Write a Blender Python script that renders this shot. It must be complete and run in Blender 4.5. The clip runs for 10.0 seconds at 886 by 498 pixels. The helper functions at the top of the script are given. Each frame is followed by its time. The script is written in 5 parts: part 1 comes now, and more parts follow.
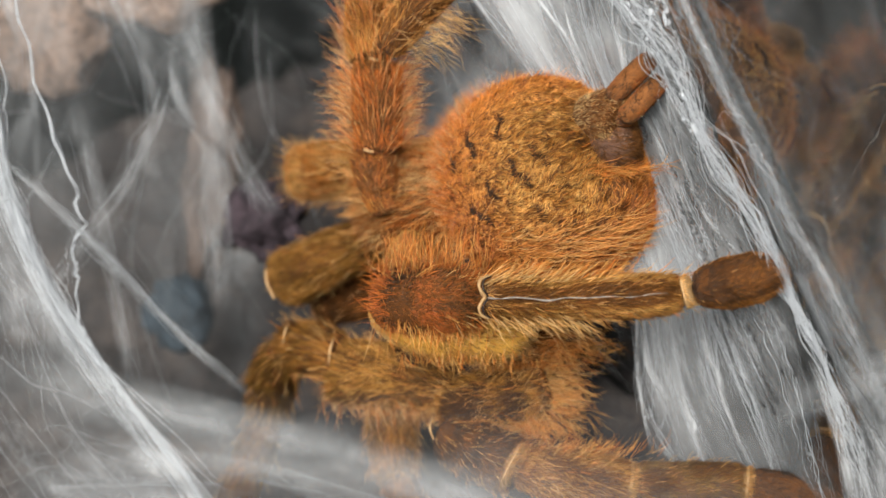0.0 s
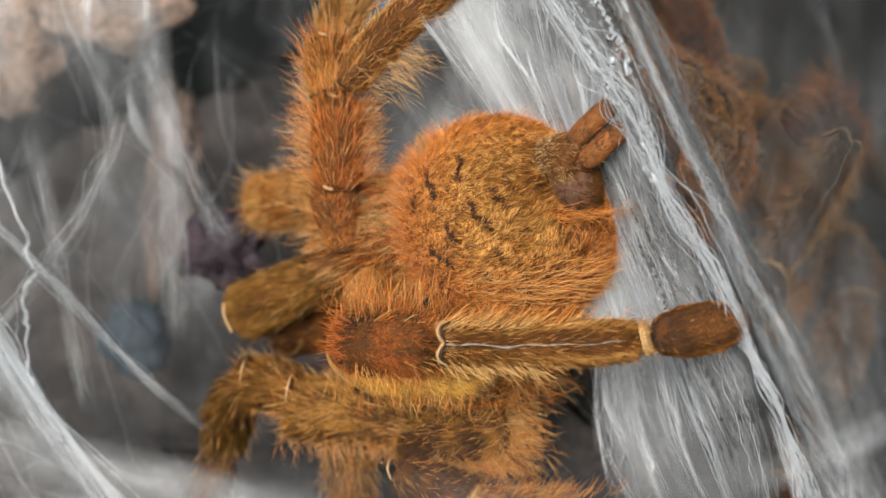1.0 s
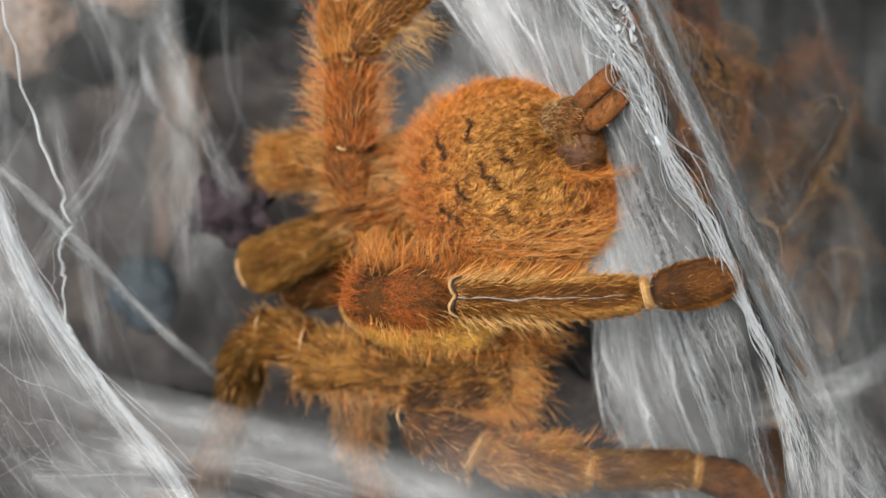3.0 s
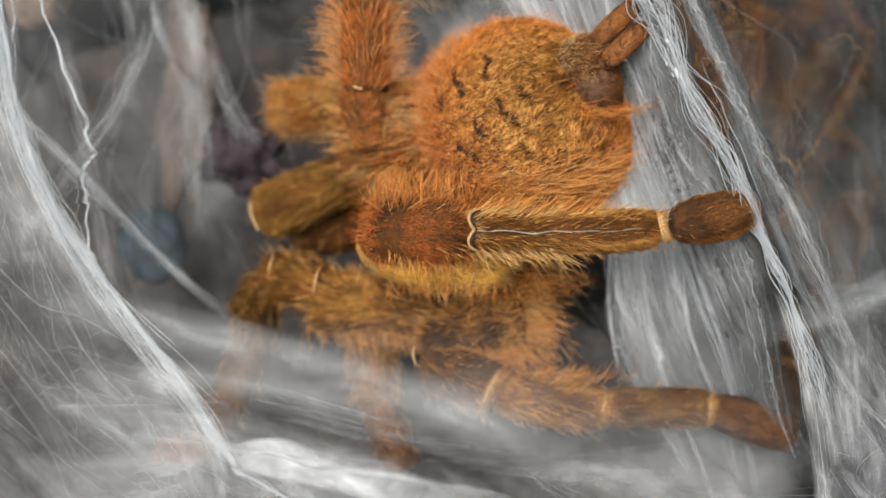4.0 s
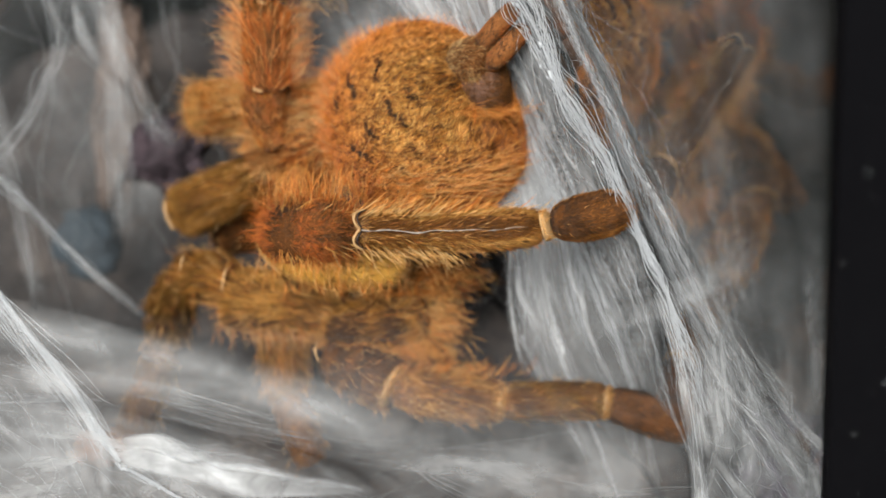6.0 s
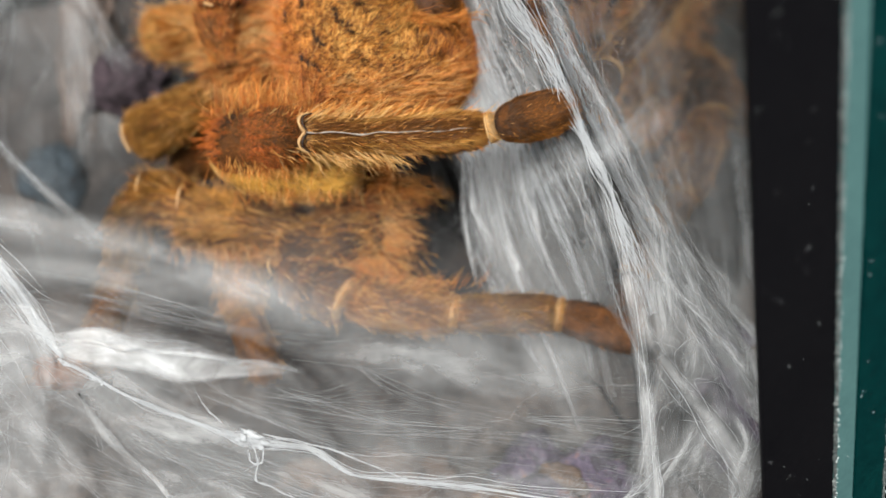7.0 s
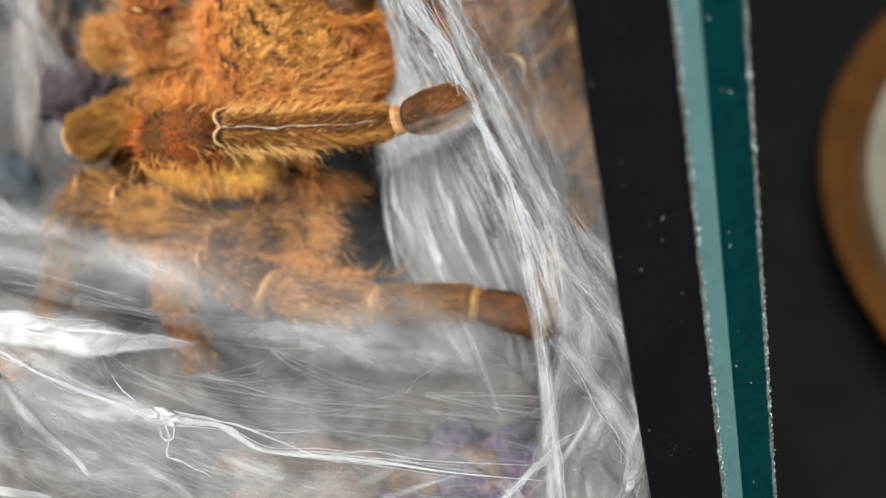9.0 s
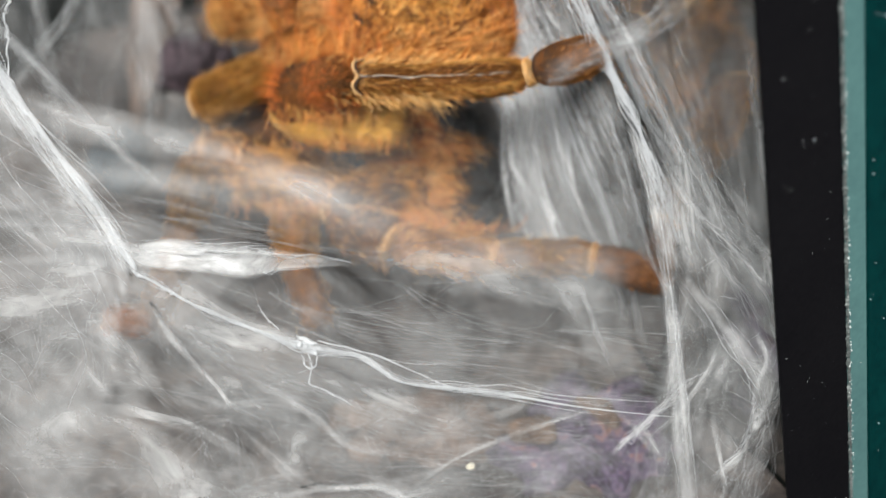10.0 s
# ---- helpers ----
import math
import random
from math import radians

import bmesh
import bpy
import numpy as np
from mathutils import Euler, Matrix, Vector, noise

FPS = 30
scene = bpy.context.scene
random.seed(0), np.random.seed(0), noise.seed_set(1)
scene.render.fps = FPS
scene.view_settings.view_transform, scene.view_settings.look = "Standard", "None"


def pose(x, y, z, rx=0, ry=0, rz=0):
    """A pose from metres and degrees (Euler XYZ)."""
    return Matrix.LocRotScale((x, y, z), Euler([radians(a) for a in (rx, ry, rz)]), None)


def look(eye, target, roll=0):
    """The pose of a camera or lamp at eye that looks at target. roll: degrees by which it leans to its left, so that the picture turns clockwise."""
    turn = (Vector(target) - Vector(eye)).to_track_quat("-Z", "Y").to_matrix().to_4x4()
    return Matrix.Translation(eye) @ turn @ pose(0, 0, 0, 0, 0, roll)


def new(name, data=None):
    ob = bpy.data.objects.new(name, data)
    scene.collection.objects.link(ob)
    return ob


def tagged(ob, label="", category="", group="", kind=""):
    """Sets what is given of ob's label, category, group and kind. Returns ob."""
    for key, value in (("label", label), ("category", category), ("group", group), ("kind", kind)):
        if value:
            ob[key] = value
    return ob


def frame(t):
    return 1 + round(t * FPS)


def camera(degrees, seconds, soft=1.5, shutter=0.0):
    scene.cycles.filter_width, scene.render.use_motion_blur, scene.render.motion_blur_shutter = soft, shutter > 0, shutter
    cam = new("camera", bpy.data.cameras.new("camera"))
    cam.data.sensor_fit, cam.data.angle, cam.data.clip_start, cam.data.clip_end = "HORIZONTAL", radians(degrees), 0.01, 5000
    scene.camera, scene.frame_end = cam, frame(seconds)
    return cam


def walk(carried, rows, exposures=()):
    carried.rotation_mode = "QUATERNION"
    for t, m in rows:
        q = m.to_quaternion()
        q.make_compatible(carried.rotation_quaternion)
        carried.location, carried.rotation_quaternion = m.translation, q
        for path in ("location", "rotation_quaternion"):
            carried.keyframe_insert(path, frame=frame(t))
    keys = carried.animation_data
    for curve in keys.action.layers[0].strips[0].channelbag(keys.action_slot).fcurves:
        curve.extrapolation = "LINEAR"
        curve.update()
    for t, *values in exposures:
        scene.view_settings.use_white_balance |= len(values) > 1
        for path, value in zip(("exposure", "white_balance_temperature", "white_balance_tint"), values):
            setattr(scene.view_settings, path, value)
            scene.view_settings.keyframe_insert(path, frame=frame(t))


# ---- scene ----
PATH = [
    (0, -0.00016, -0.07949, 0.13667, 53.967, 12.938, -7.806),
    (0.5, -0.00461, -0.07615, 0.13964, 53.565, 12.122, -8.369),
    (1, 0.00164, -0.07621, 0.13971, 53.316, 11.541, -8.902),
    (1.5, -0.00012, -0.07533, 0.14587, 53.021, 11.270, -9.401),
    (2, 0.00616, -0.07706, 0.14451, 52.524, 11.114, -9.690),
    (2.5, 0.00310, -0.07787, 0.14454, 51.886, 10.829, -9.507),
    (3, -0.00157, -0.08042, 0.14297, 51.429, 10.608, -9.589),
    (3.2, -0.00323, -0.08189, 0.14121, 51.004, 10.412, -9.755),
    (4.5, -0.00578, -0.08360, 0.13991, 50.513, 10.160, -10.123),
    (5, -0.00210, -0.08510, 0.13954, 50.258, 10.439, -9.998),
    (5.5, 0.00395, -0.08589, 0.14056, 50.065, 10.601, -9.890),
    (6.8, 0.00793, -0.09126, 0.13469, 50.302, 11.468, -9.532),
    (7, 0.00942, -0.09335, 0.13219, 50.165, 11.441, -9.784),
    (7.5, 0.01390, -0.09603, 0.13081, 50.249, 11.765, -9.910),
    (8, 0.01405, -0.09886, 0.13117, 50.542, 12.168, -9.807),
    (8.5, 0.01228, -0.10094, 0.13340, 51.569, 12.200, -9.847),
    (9, 0.01815, -0.10155, 0.13004, 51.693, 12.299, -9.668),
    (9.5, 0.01013, -0.10627, 0.12025, 52.593, 12.452, -8.821),
    (10, 0.00589, -0.10878, 0.12679, 54.216, 12.394, -7.831),
]
cam = camera(42.0, 10.0)
cam.data.dof.use_dof = True
cam.data.dof.focus_distance = 0.105
cam.data.dof.aperture_fstop = 21.0
walk(cam, [(t, pose(*row)) for t, *row in PATH], [(0, -0.02), (5, -0.1), (7, 0.17), (8, 0.34), (9, 0.37), (9.5, 0.3), (10, 0.25)])

# ---- light: a dim room and one unseen lamp added high in front of the tank ----
world = bpy.data.worlds.new("room_light")
scene.world = world
world.use_nodes = True
world.node_tree.nodes["Background"].inputs["Color"].default_value = (0.76, 0.88, 1.0, 1)
world.node_tree.nodes["Background"].inputs["Strength"].default_value = 0.28


def lamp(name, kind, where, target, energy, size, colour):
    data = bpy.data.lights.new(name, kind)
    data.energy, data.color = energy, colour
    if kind == "AREA":
        data.shape, data.size = "DISK", size
    ob = new(name, data)
    ob.matrix_world = look(where, target)
    return ob


lamp("front_lamp", "AREA", (-0.12, -0.62, 0.85), (0, 0, 0.08), 26.5, 0.5, (1.0, 0.96, 0.92))

# The web hangs askew in the tank: X runs along it, Y away, Z up it, in centimetres.
ASKEW = np.array([[0.96679, 0.01148, 0.2553], [-0.16525, 0.79013, 0.59024], [-0.19495, -0.61283, 0.76579]])
LIFT = np.array([0, 0, 0.075])
rng = np.random.default_rng(7)


def at(*p):
    """World metres from centimetres in the askew frame; takes one point or rows of points."""
    return np.asarray(p[0] if len(p) == 1 else p, float) @ ASKEW.T * 0.01 + LIFT


def turned(v):
    return np.asarray(v, float) @ ASKEW.T


# ---- materials ----
def material(name):
    mat = bpy.data.materials.new(name)
    mat.use_nodes = True
    nodes, links = mat.node_tree.nodes, mat.node_tree.links
    nodes.clear()
    out = nodes.new("ShaderNodeOutputMaterial")
    return mat, nodes, links, out


def ramp(nodes, links, source, stops):
    node = nodes.new("ShaderNodeValToRGB")
    el = node.color_ramp.elements
    while len(el) < len(stops):
        el.new(0.5)
    for e, (p, c) in zip(el, stops):
        e.position, e.color = p, (*c, 1) if len(c) == 3 else c
    links.new(source, node.inputs["Fac"])
    return node.outputs["Color"]


def noise_of(nodes, links, vector, scale, detail=4, rough=0.6, distortion=0.0):
    node = nodes.new("ShaderNodeTexNoise")
    node.inputs["Scale"].default_value, node.inputs["Detail"].default_value = scale, detail
    node.inputs["Roughness"].default_value, node.inputs["Distortion"].default_value = rough, distortion
    links.new(vector, node.inputs["Vector"])
    return node.outputs["Fac"]


def surface(name, stops, scale, fine, rough, bump=0.3, depth=0.0006, metal=0.0, spec=0.5):
    """A Principled surface with colour at two scales and a bump."""
    mat, nodes, links, out = material(name)
    bsdf = nodes.new("ShaderNodeBsdfPrincipled")
    where = nodes.new("ShaderNodeTexCoord").outputs["Object"]
    big, small = noise_of(nodes, links, where, scale, 5), noise_of(nodes, links, where, fine, 4)
    mix = nodes.new("ShaderNodeMath")
    mix.operation = "MULTIPLY_ADD"
    links.new(small, mix.inputs[0])
    mix.inputs[1].default_value = 0.5
    half = nodes.new("ShaderNodeMath")
    half.operation = "MULTIPLY"
    links.new(big, half.inputs[0])
    half.inputs[1].default_value = 0.5
    links.new(half.outputs[0], mix.inputs[2])
    links.new(ramp(nodes, links, mix.outputs[0], stops), bsdf.inputs["Base Color"])
    bsdf.inputs["Roughness"].default_value, bsdf.inputs["Metallic"].default_value = rough, metal
    bsdf.inputs["Specular IOR Level"].default_value = spec
    b = nodes.new("ShaderNodeBump")
    b.inputs["Strength"].default_value, b.inputs["Distance"].default_value = bump, depth
    links.new(mix.outputs[0], b.inputs["Height"])
    links.new(b.outputs[0], bsdf.inputs["Normal"])
    links.new(bsdf.outputs[0], out.inputs["Surface"])
    return mat


def hair_material():
    """Bristle: colour from the strand's own tint, a little light passing through."""
    mat, nodes, links, out = material("bristle")
    tint = nodes.new("ShaderNodeVertexColor")
    tint.layer_name = "tint"
    bsdf = nodes.new("ShaderNodeBsdfPrincipled")
    links.new(tint.outputs["Color"], bsdf.inputs["Base Color"])
    bsdf.inputs["Roughness"].default_value = 0.42
    bsdf.inputs["Specular IOR Level"].default_value = 0.35
    through_light = nodes.new("ShaderNodeBsdfTranslucent")
    links.new(tint.outputs["Color"], through_light.inputs["Color"])
    mix = nodes.new("ShaderNodeMixShader")
    mix.inputs[0].default_value = 0.3
    links.new(bsdf.outputs[0], mix.inputs[1])
    links.new(through_light.outputs[0], mix.inputs[2])
    links.new(mix.outputs[0], out.inputs["Surface"])
    return mat


def silk_material(name, clear):
    """Silk thread; clear: the share of light that passes between its hair-thin filaments."""
    mat, nodes, links, out = material(name)
    d, t, g = nodes.new("ShaderNodeBsdfDiffuse"), nodes.new("ShaderNodeBsdfTranslucent"), nodes.new("ShaderNodeBsdfGlossy")
    d.inputs["Color"].default_value = t.inputs["Color"].default_value = (0.66, 0.675, 0.7, 1)
    g.inputs["Roughness"].default_value = 0.35
    a, b = nodes.new("ShaderNodeMixShader"), nodes.new("ShaderNodeMixShader")
    a.inputs[0].default_value, b.inputs[0].default_value = 0.45, 0.02
    links.new(d.outputs[0], a.inputs[1]), links.new(t.outputs[0], a.inputs[2])
    links.new(a.outputs[0], b.inputs[1]), links.new(g.outputs[0], b.inputs[2])
    gap, c = nodes.new("ShaderNodeBsdfTransparent"), nodes.new("ShaderNodeMixShader")
    c.inputs[0].default_value = clear
    links.new(b.outputs[0], c.inputs[1]), links.new(gap.outputs[0], c.inputs[2])
    links.new(c.outputs[0], out.inputs["Surface"])
    return mat


def veil_material(name, most, along=1.2, across=14.0, gap=0.35, seed=0.0, twist=0.6, low=0.06):
    """Fine silk cloth: thin fibres along U with gaps between them, so thin that most light goes through."""
    mat, nodes, links, out = material(name)
    uv = nodes.new("ShaderNodeUVMap")

    def stretched(sx, sy, scale, detail, distortion, turn=0.0):
        m = nodes.new("ShaderNodeMapping")
        m.inputs["Rotation"].default_value = (0, 0, turn)
        m.inputs["Scale"].default_value, m.inputs["Location"].default_value = (sx, sy, 1), (seed, seed * 1.7, seed)
        links.new(uv.outputs[0], m.inputs["Vector"])
        return noise_of(nodes, links, m.outputs[0], scale, detail, 0.62, distortion)

    fibre = ramp(nodes, links, stretched(along, across, 1.0, 6, twist), [(0.36, (low,) * 3), (0.54, (0.42,) * 3), (0.74, (1,) * 3)])
    # a second, fainter lay of fibres crosses the first
    cross = ramp(nodes, links, stretched(along, across * 1.4, 1.0, 5, twist * 0.5, 0.8), [(0.5, (0,) * 3), (0.72, (0.75,) * 3)])
    both = nodes.new("ShaderNodeMath")
    both.operation = "MAXIMUM"
    links.new(fibre, both.inputs[0]), links.new(cross, both.inputs[1])
    fibre = both.outputs[0]
    cloud = ramp(nodes, links, stretched(0.9, 1.1, 0.9, 4, 0.5), [(gap, (0.1,) * 3), (gap + 0.3, (1,) * 3)])
    m1, m2 = nodes.new("ShaderNodeMath"), nodes.new("ShaderNodeMath")
    m1.operation = m2.operation = "MULTIPLY"
    links.new(fibre, m1.inputs[0]), links.new(cloud, m1.inputs[1])
    # the cloth thins out towards its borders
    fade = nodes.new("ShaderNodeVertexColor")
    fade.layer_name = "thin"
    m3 = nodes.new("ShaderNodeMath")
    m3.operation = "MULTIPLY"
    links.new(m1.outputs[0], m3.inputs[0]), links.new(fade.outputs["Color"], m3.inputs[1])
    links.new(m3.outputs[0], m2.inputs[0])
    m2.inputs[1].default_value = most
    d, t, clear = nodes.new("ShaderNodeBsdfDiffuse"), nodes.new("ShaderNodeBsdfTranslucent"), nodes.new("ShaderNodeBsdfTransparent")
    d.inputs["Color"].default_value = t.inputs["Color"].default_value = (0.9, 0.905, 0.92, 1)
    a, b = nodes.new("ShaderNodeMixShader"), nodes.new("ShaderNodeMixShader")
    a.inputs[0].default_value = 0.45
    links.new(d.outputs[0], a.inputs[1]), links.new(t.outputs[0], a.inputs[2])
    links.new(m2.outputs[0], b.inputs[0]), links.new(clear.outputs[0], b.inputs[1]), links.new(a.outputs[0], b.inputs[2])
    links.new(b.outputs[0], out.inputs["Surface"])
    return mat


def clear_material():
    mat, nodes, links, out = material("inner_glass_face")
    clear = nodes.new("ShaderNodeBsdfTransparent")
    clear.inputs["Color"].default_value = (0.97, 0.99, 0.985, 1)
    links.new(clear.outputs[0], out.inputs["Surface"])
    return mat


def pane_material(name, tint, gloss_share):
    """Glass that mirrors little when looked at square and much at a slant."""
    mat, nodes, links, out = material(name)
    clear, gloss, mix, slant = (nodes.new("ShaderNode" + n) for n in ("BsdfTransparent", "BsdfGlossy", "MixShader", "LayerWeight"))
    clear.inputs["Color"].default_value = (*tint, 1)
    gloss.inputs["Roughness"].default_value = 0.012
    slant.inputs["Blend"].default_value = 0.5
    power, scale = nodes.new("ShaderNodeMath"), nodes.new("ShaderNodeMath")
    power.operation, scale.operation = "POWER", "MULTIPLY_ADD"
    power.inputs[1].default_value, scale.inputs[1].default_value, scale.inputs[2].default_value = 5.0, 0.95 * gloss_share, 0.045 * gloss_share
    links.new(slant.outputs["Facing"], power.inputs[0]), links.new(power.outputs[0], scale.inputs[0])
    links.new(scale.outputs[0], mix.inputs[0]), links.new(clear.outputs[0], mix.inputs[1]), links.new(gloss.outputs[0], mix.inputs[2])
    links.new(mix.outputs[0], out.inputs["Surface"])
    return mat


HAIR = hair_material()
SILK = silk_material("silk", 0.05)
SOFT_SILK = silk_material("woolly_silk", 0.15)
FINE_SILK = silk_material("loose_silk", 0.62)
SKIN = surface("brown_cuticle", [(0.3, (0.04, 0.015, 0.004)), (0.7, (0.13, 0.045, 0.011))], 300, 2500, 0.85, 0.4, 0.0002, spec=0.1)
RUST_SKIN = surface("rust_cuticle", [(0.3, (0.16, 0.055, 0.014)), (0.7, (0.3, 0.11, 0.03))], 400, 2500, 0.75, 0.3, 0.0002, spec=0.2)
PALE_SKIN = surface("pale_joint_skin", [(0.3, (0.27, 0.145, 0.055)), (0.7, (0.48, 0.29, 0.13))], 500, 3000, 0.65, 0.4, 0.0001)
GROOVE = surface("bare_grey_groove", [(0.35, (0.05, 0.035, 0.028)), (0.65, (0.3, 0.24, 0.19))], 900, 3500, 0.6, 0.2, 0.0001)
LOBE_SKIN = surface("purplish_bare_skin", [(0.3, (0.06, 0.03, 0.02)), (0.7, (0.16, 0.08, 0.05))], 500, 3000, 0.8, 0.4, 0.0001, spec=0.15)
CREASE = surface("dark_joint_crease", [(0.3, (0.01, 0.005, 0.003)), (0.7, (0.03, 0.015, 0.008))], 500, 3000, 0.6, 0.2, 0.0001)
YELLOW_SKIN = surface("yellow_cuticle", [(0.3, (0.52, 0.245, 0.03)), (0.7, (0.72, 0.39, 0.075))], 300, 2500, 0.6, 0.4, 0.0002)
SOIL = surface("dark_soil", [(0.3, (0.005, 0.005, 0.005)), (0.5, (0.026, 0.021, 0.02)), (0.75, (0.1, 0.075, 0.062))], 90, 900, 0.9, 0.5, 0.001)
BARK = surface("cork_bark", [(0.3, (0.03, 0.02, 0.015)), (0.5, (0.15, 0.1, 0.075)), (0.7, (0.36, 0.24, 0.18))], 120, 900, 0.85, 0.8, 0.001)
DARK_BARK = surface("dark_bark", [(0.3, (0.025, 0.016, 0.012)), (0.5, (0.07, 0.045, 0.034)), (0.7, (0.15, 0.1, 0.075))], 120, 900, 0.85, 0.8, 0.001)
PURPLE = surface("purplish_litter", [(0.35, (0.006, 0.005, 0.008)), (0.47, (0.026, 0.018, 0.034)), (0.56, (0.07, 0.048, 0.088)), (0.66, (0.2, 0.09, 0.045))], 260, 1400, 0.8, 0.8, 0.001)
SEALANT = surface("black_silicone", [(0.3, (0.002, 0.002, 0.003)), (0.7, (0.005, 0.005, 0.006))], 60, 2000, 0.6, 0.2, 0.0002, spec=0.1)
GREEN_EDGE = surface("dark_green_glass_edge", [(0.3, (0.0, 0.012, 0.0135)), (0.7, (0.001, 0.032, 0.031))], 60, 900, 0.25, 0.1, 0.0001)
# The ground strip's reflection is put into its paler green.
GREEN_ARRIS = surface("pale_green_edge_reflection", [(0.3, (0.045, 0.105, 0.108)), (0.7, (0.075, 0.165, 0.16))], 90, 1500, 0.5, 0.3, 0.0001)
WORN_EDGE = surface("worn_ground_glass", [(0.35, (0.03, 0.036, 0.036)), (0.55, (0.09, 0.105, 0.102)), (0.7, (0.3, 0.34, 0.33))], 700, 2600, 0.4, 0.6, 0.0001)
CHIP = surface("glass_chips", [(0.3, (0.3, 0.36, 0.36)), (0.7, (0.6, 0.66, 0.66))], 900, 3000, 0.15, 0.4, 0.0001)
WALL = surface("dark_wall_paint", [(0.3, (0.03, 0.04, 0.041)), (0.7, (0.05, 0.063, 0.064))], 3, 60, 0.8, 0.1, spec=0.1)
SHELF = surface("dark_shelf_board", [(0.3, (0.004, 0.0048, 0.0044)), (0.7, (0.008, 0.0092, 0.0084))], 6, 90, 0.9, 0.1, spec=0.05)
AMBER = surface("amber_plastic", [(0.3, (0.035, 0.014, 0.002)), (0.7, (0.085, 0.033, 0.005))], 60, 500, 0.4, 0.1)
CREAM = surface("cream_card", [(0.3, (0.13, 0.125, 0.095)), (0.7, (0.2, 0.19, 0.15))], 60, 500, 0.6, 0.1)
CLEAR = clear_material()
PANE = pane_material("clear_glass", (0.98, 0.99, 0.985), 0.3)
SIDE_PANE = pane_material("side_glass", (0.9, 0.97, 0.96), 4.8)


# ---- mesh helpers ----
def mesh_object(name, verts, faces, mat, parent=None, label="", tint=None, uv=None, thin=None, smooth=True):
    me = bpy.data.meshes.new(name)
    me.from_pydata(np.asarray(verts).tolist() if not isinstance(verts, list) else verts, [], faces)
    me.materials.append(mat)
    if smooth:
        me.polygons.foreach_set("use_smooth", np.ones(len(me.polygons), bool))
    for layer, values in (("tint", tint), ("thin", thin)):
        if values is not None:
            col = me.color_attributes.new(layer, "FLOAT_COLOR", "POINT")
            col.data.foreach_set("color", np.asarray(values, np.float32).ravel())
    if uv is not None:
        lay = me.uv_layers.new(name="UVMap")
        idx = np.zeros(len(me.loops), np.int32)
        me.loops.foreach_get("vertex_index", idx)
        lay.data.foreach_set("uv", np.asarray(uv, np.float32)[idx].ravel())
    me.update()
    ob = new(name, me)
    if parent is not None:
        ob.parent = parent
        ob.matrix_parent_inverse = base_of(parent).inverted()
    if label:
        ob["label"] = label
    return ob


def base_of(ob):
    m = ob.matrix_basis.copy()
    if ob.parent is not None:
        m = base_of(ob.parent) @ ob.matrix_parent_inverse @ m
    return m


def part(name, bm, mat, parent, label=""):
    me = bpy.data.meshes.new(name)
    bm.to_mesh(me)
    bm.free()
    me.materials.append(mat)
    me.polygons.foreach_set("use_smooth", np.ones(len(me.polygons), bool))
    ob = new(name, me)
    if parent is not None:
        ob.parent = parent
        ob.matrix_parent_inverse = base_of(parent).inverted()
    if label:
        ob["label"] = label
    return ob


def box(lo, hi, bevel=0.0):
    bm = bmesh.new()
    bmesh.ops.create_cube(bm, size=1)
    lo, hi = Vector(lo), Vector(hi)
    for v in bm.verts:
        v.co = Vector([(a + b) / 2 + c * (b - a) for a, b, c in zip(lo, hi, v.co)])
    if bevel:
        bmesh.ops.bevel(bm, geom=bm.edges[:], offset=bevel, segments=2, affect="EDGES")
    return bm


def glazed(ob, axis):
    """The face towards axis keeps the gloss; the others are plain clear glass."""
    ob.data.materials.append(CLEAR)
    ob.visible_shadow = False
    for p in ob.data.polygons:
        p.material_index = 0 if p.normal.dot(Vector(axis)) > 0.9 else 1
    return flat(ob)


def flat(ob):
    ob.data.polygons.foreach_set("use_smooth", np.zeros(len(ob.data.polygons), bool))
    return ob


def smooth_line(points, n):
    """n points of a Catmull-Rom curve through the given rows."""
    p = np.asarray(points, float)
    p = np.vstack([2 * p[0] - p[1], p, 2 * p[-1] - p[-2]])
    t = np.linspace(0, len(p) - 3 - 1e-6, n)
    i = t.astype(int)
    f = (t - i)[:, None]
    a, b, c, d = p[i], p[i + 1], p[i + 2], p[i + 3]
    return 0.5 * (2 * b + (c - a) * f + (2 * a - 5 * b + 4 * c - d) * f**2 + (3 * b - a - 3 * c + d) * f**3)


def frames_of(line):
    tang = np.gradient(line, axis=0)
    tang /= np.linalg.norm(tang, axis=1)[:, None] + 1e-12
    ref = np.array([0.13, 0.9, 0.4])
    side = np.cross(tang, ref)
    side /= np.linalg.norm(side, axis=1)[:, None] + 1e-12
    return tang, side, np.cross(side, tang)


def tube_arrays(line, radius, sides=5):
    """Vertices and faces of a tube along a line; radius is one number or one for each point."""
    n = len(line)
    r = np.broadcast_to(radius, n)
    _, s, u = frames_of(line)
    ang = np.arange(sides) * 2 * np.pi / sides
    ring = line[:, None] + r[:, None, None] * (np.cos(ang)[None, :, None] * s[:, None] + np.sin(ang)[None, :, None] * u[:, None])
    faces = []
    for i in range(n - 1):
        for k in range(sides):
            k2 = (k + 1) % sides
            faces.append((i * sides + k, i * sides + k2, (i + 1) * sides + k2, (i + 1) * sides + k))
    faces += [tuple(range(sides))[::-1], tuple((n - 1) * sides + k for k in range(sides))]
    return ring.reshape(-1, 3), faces


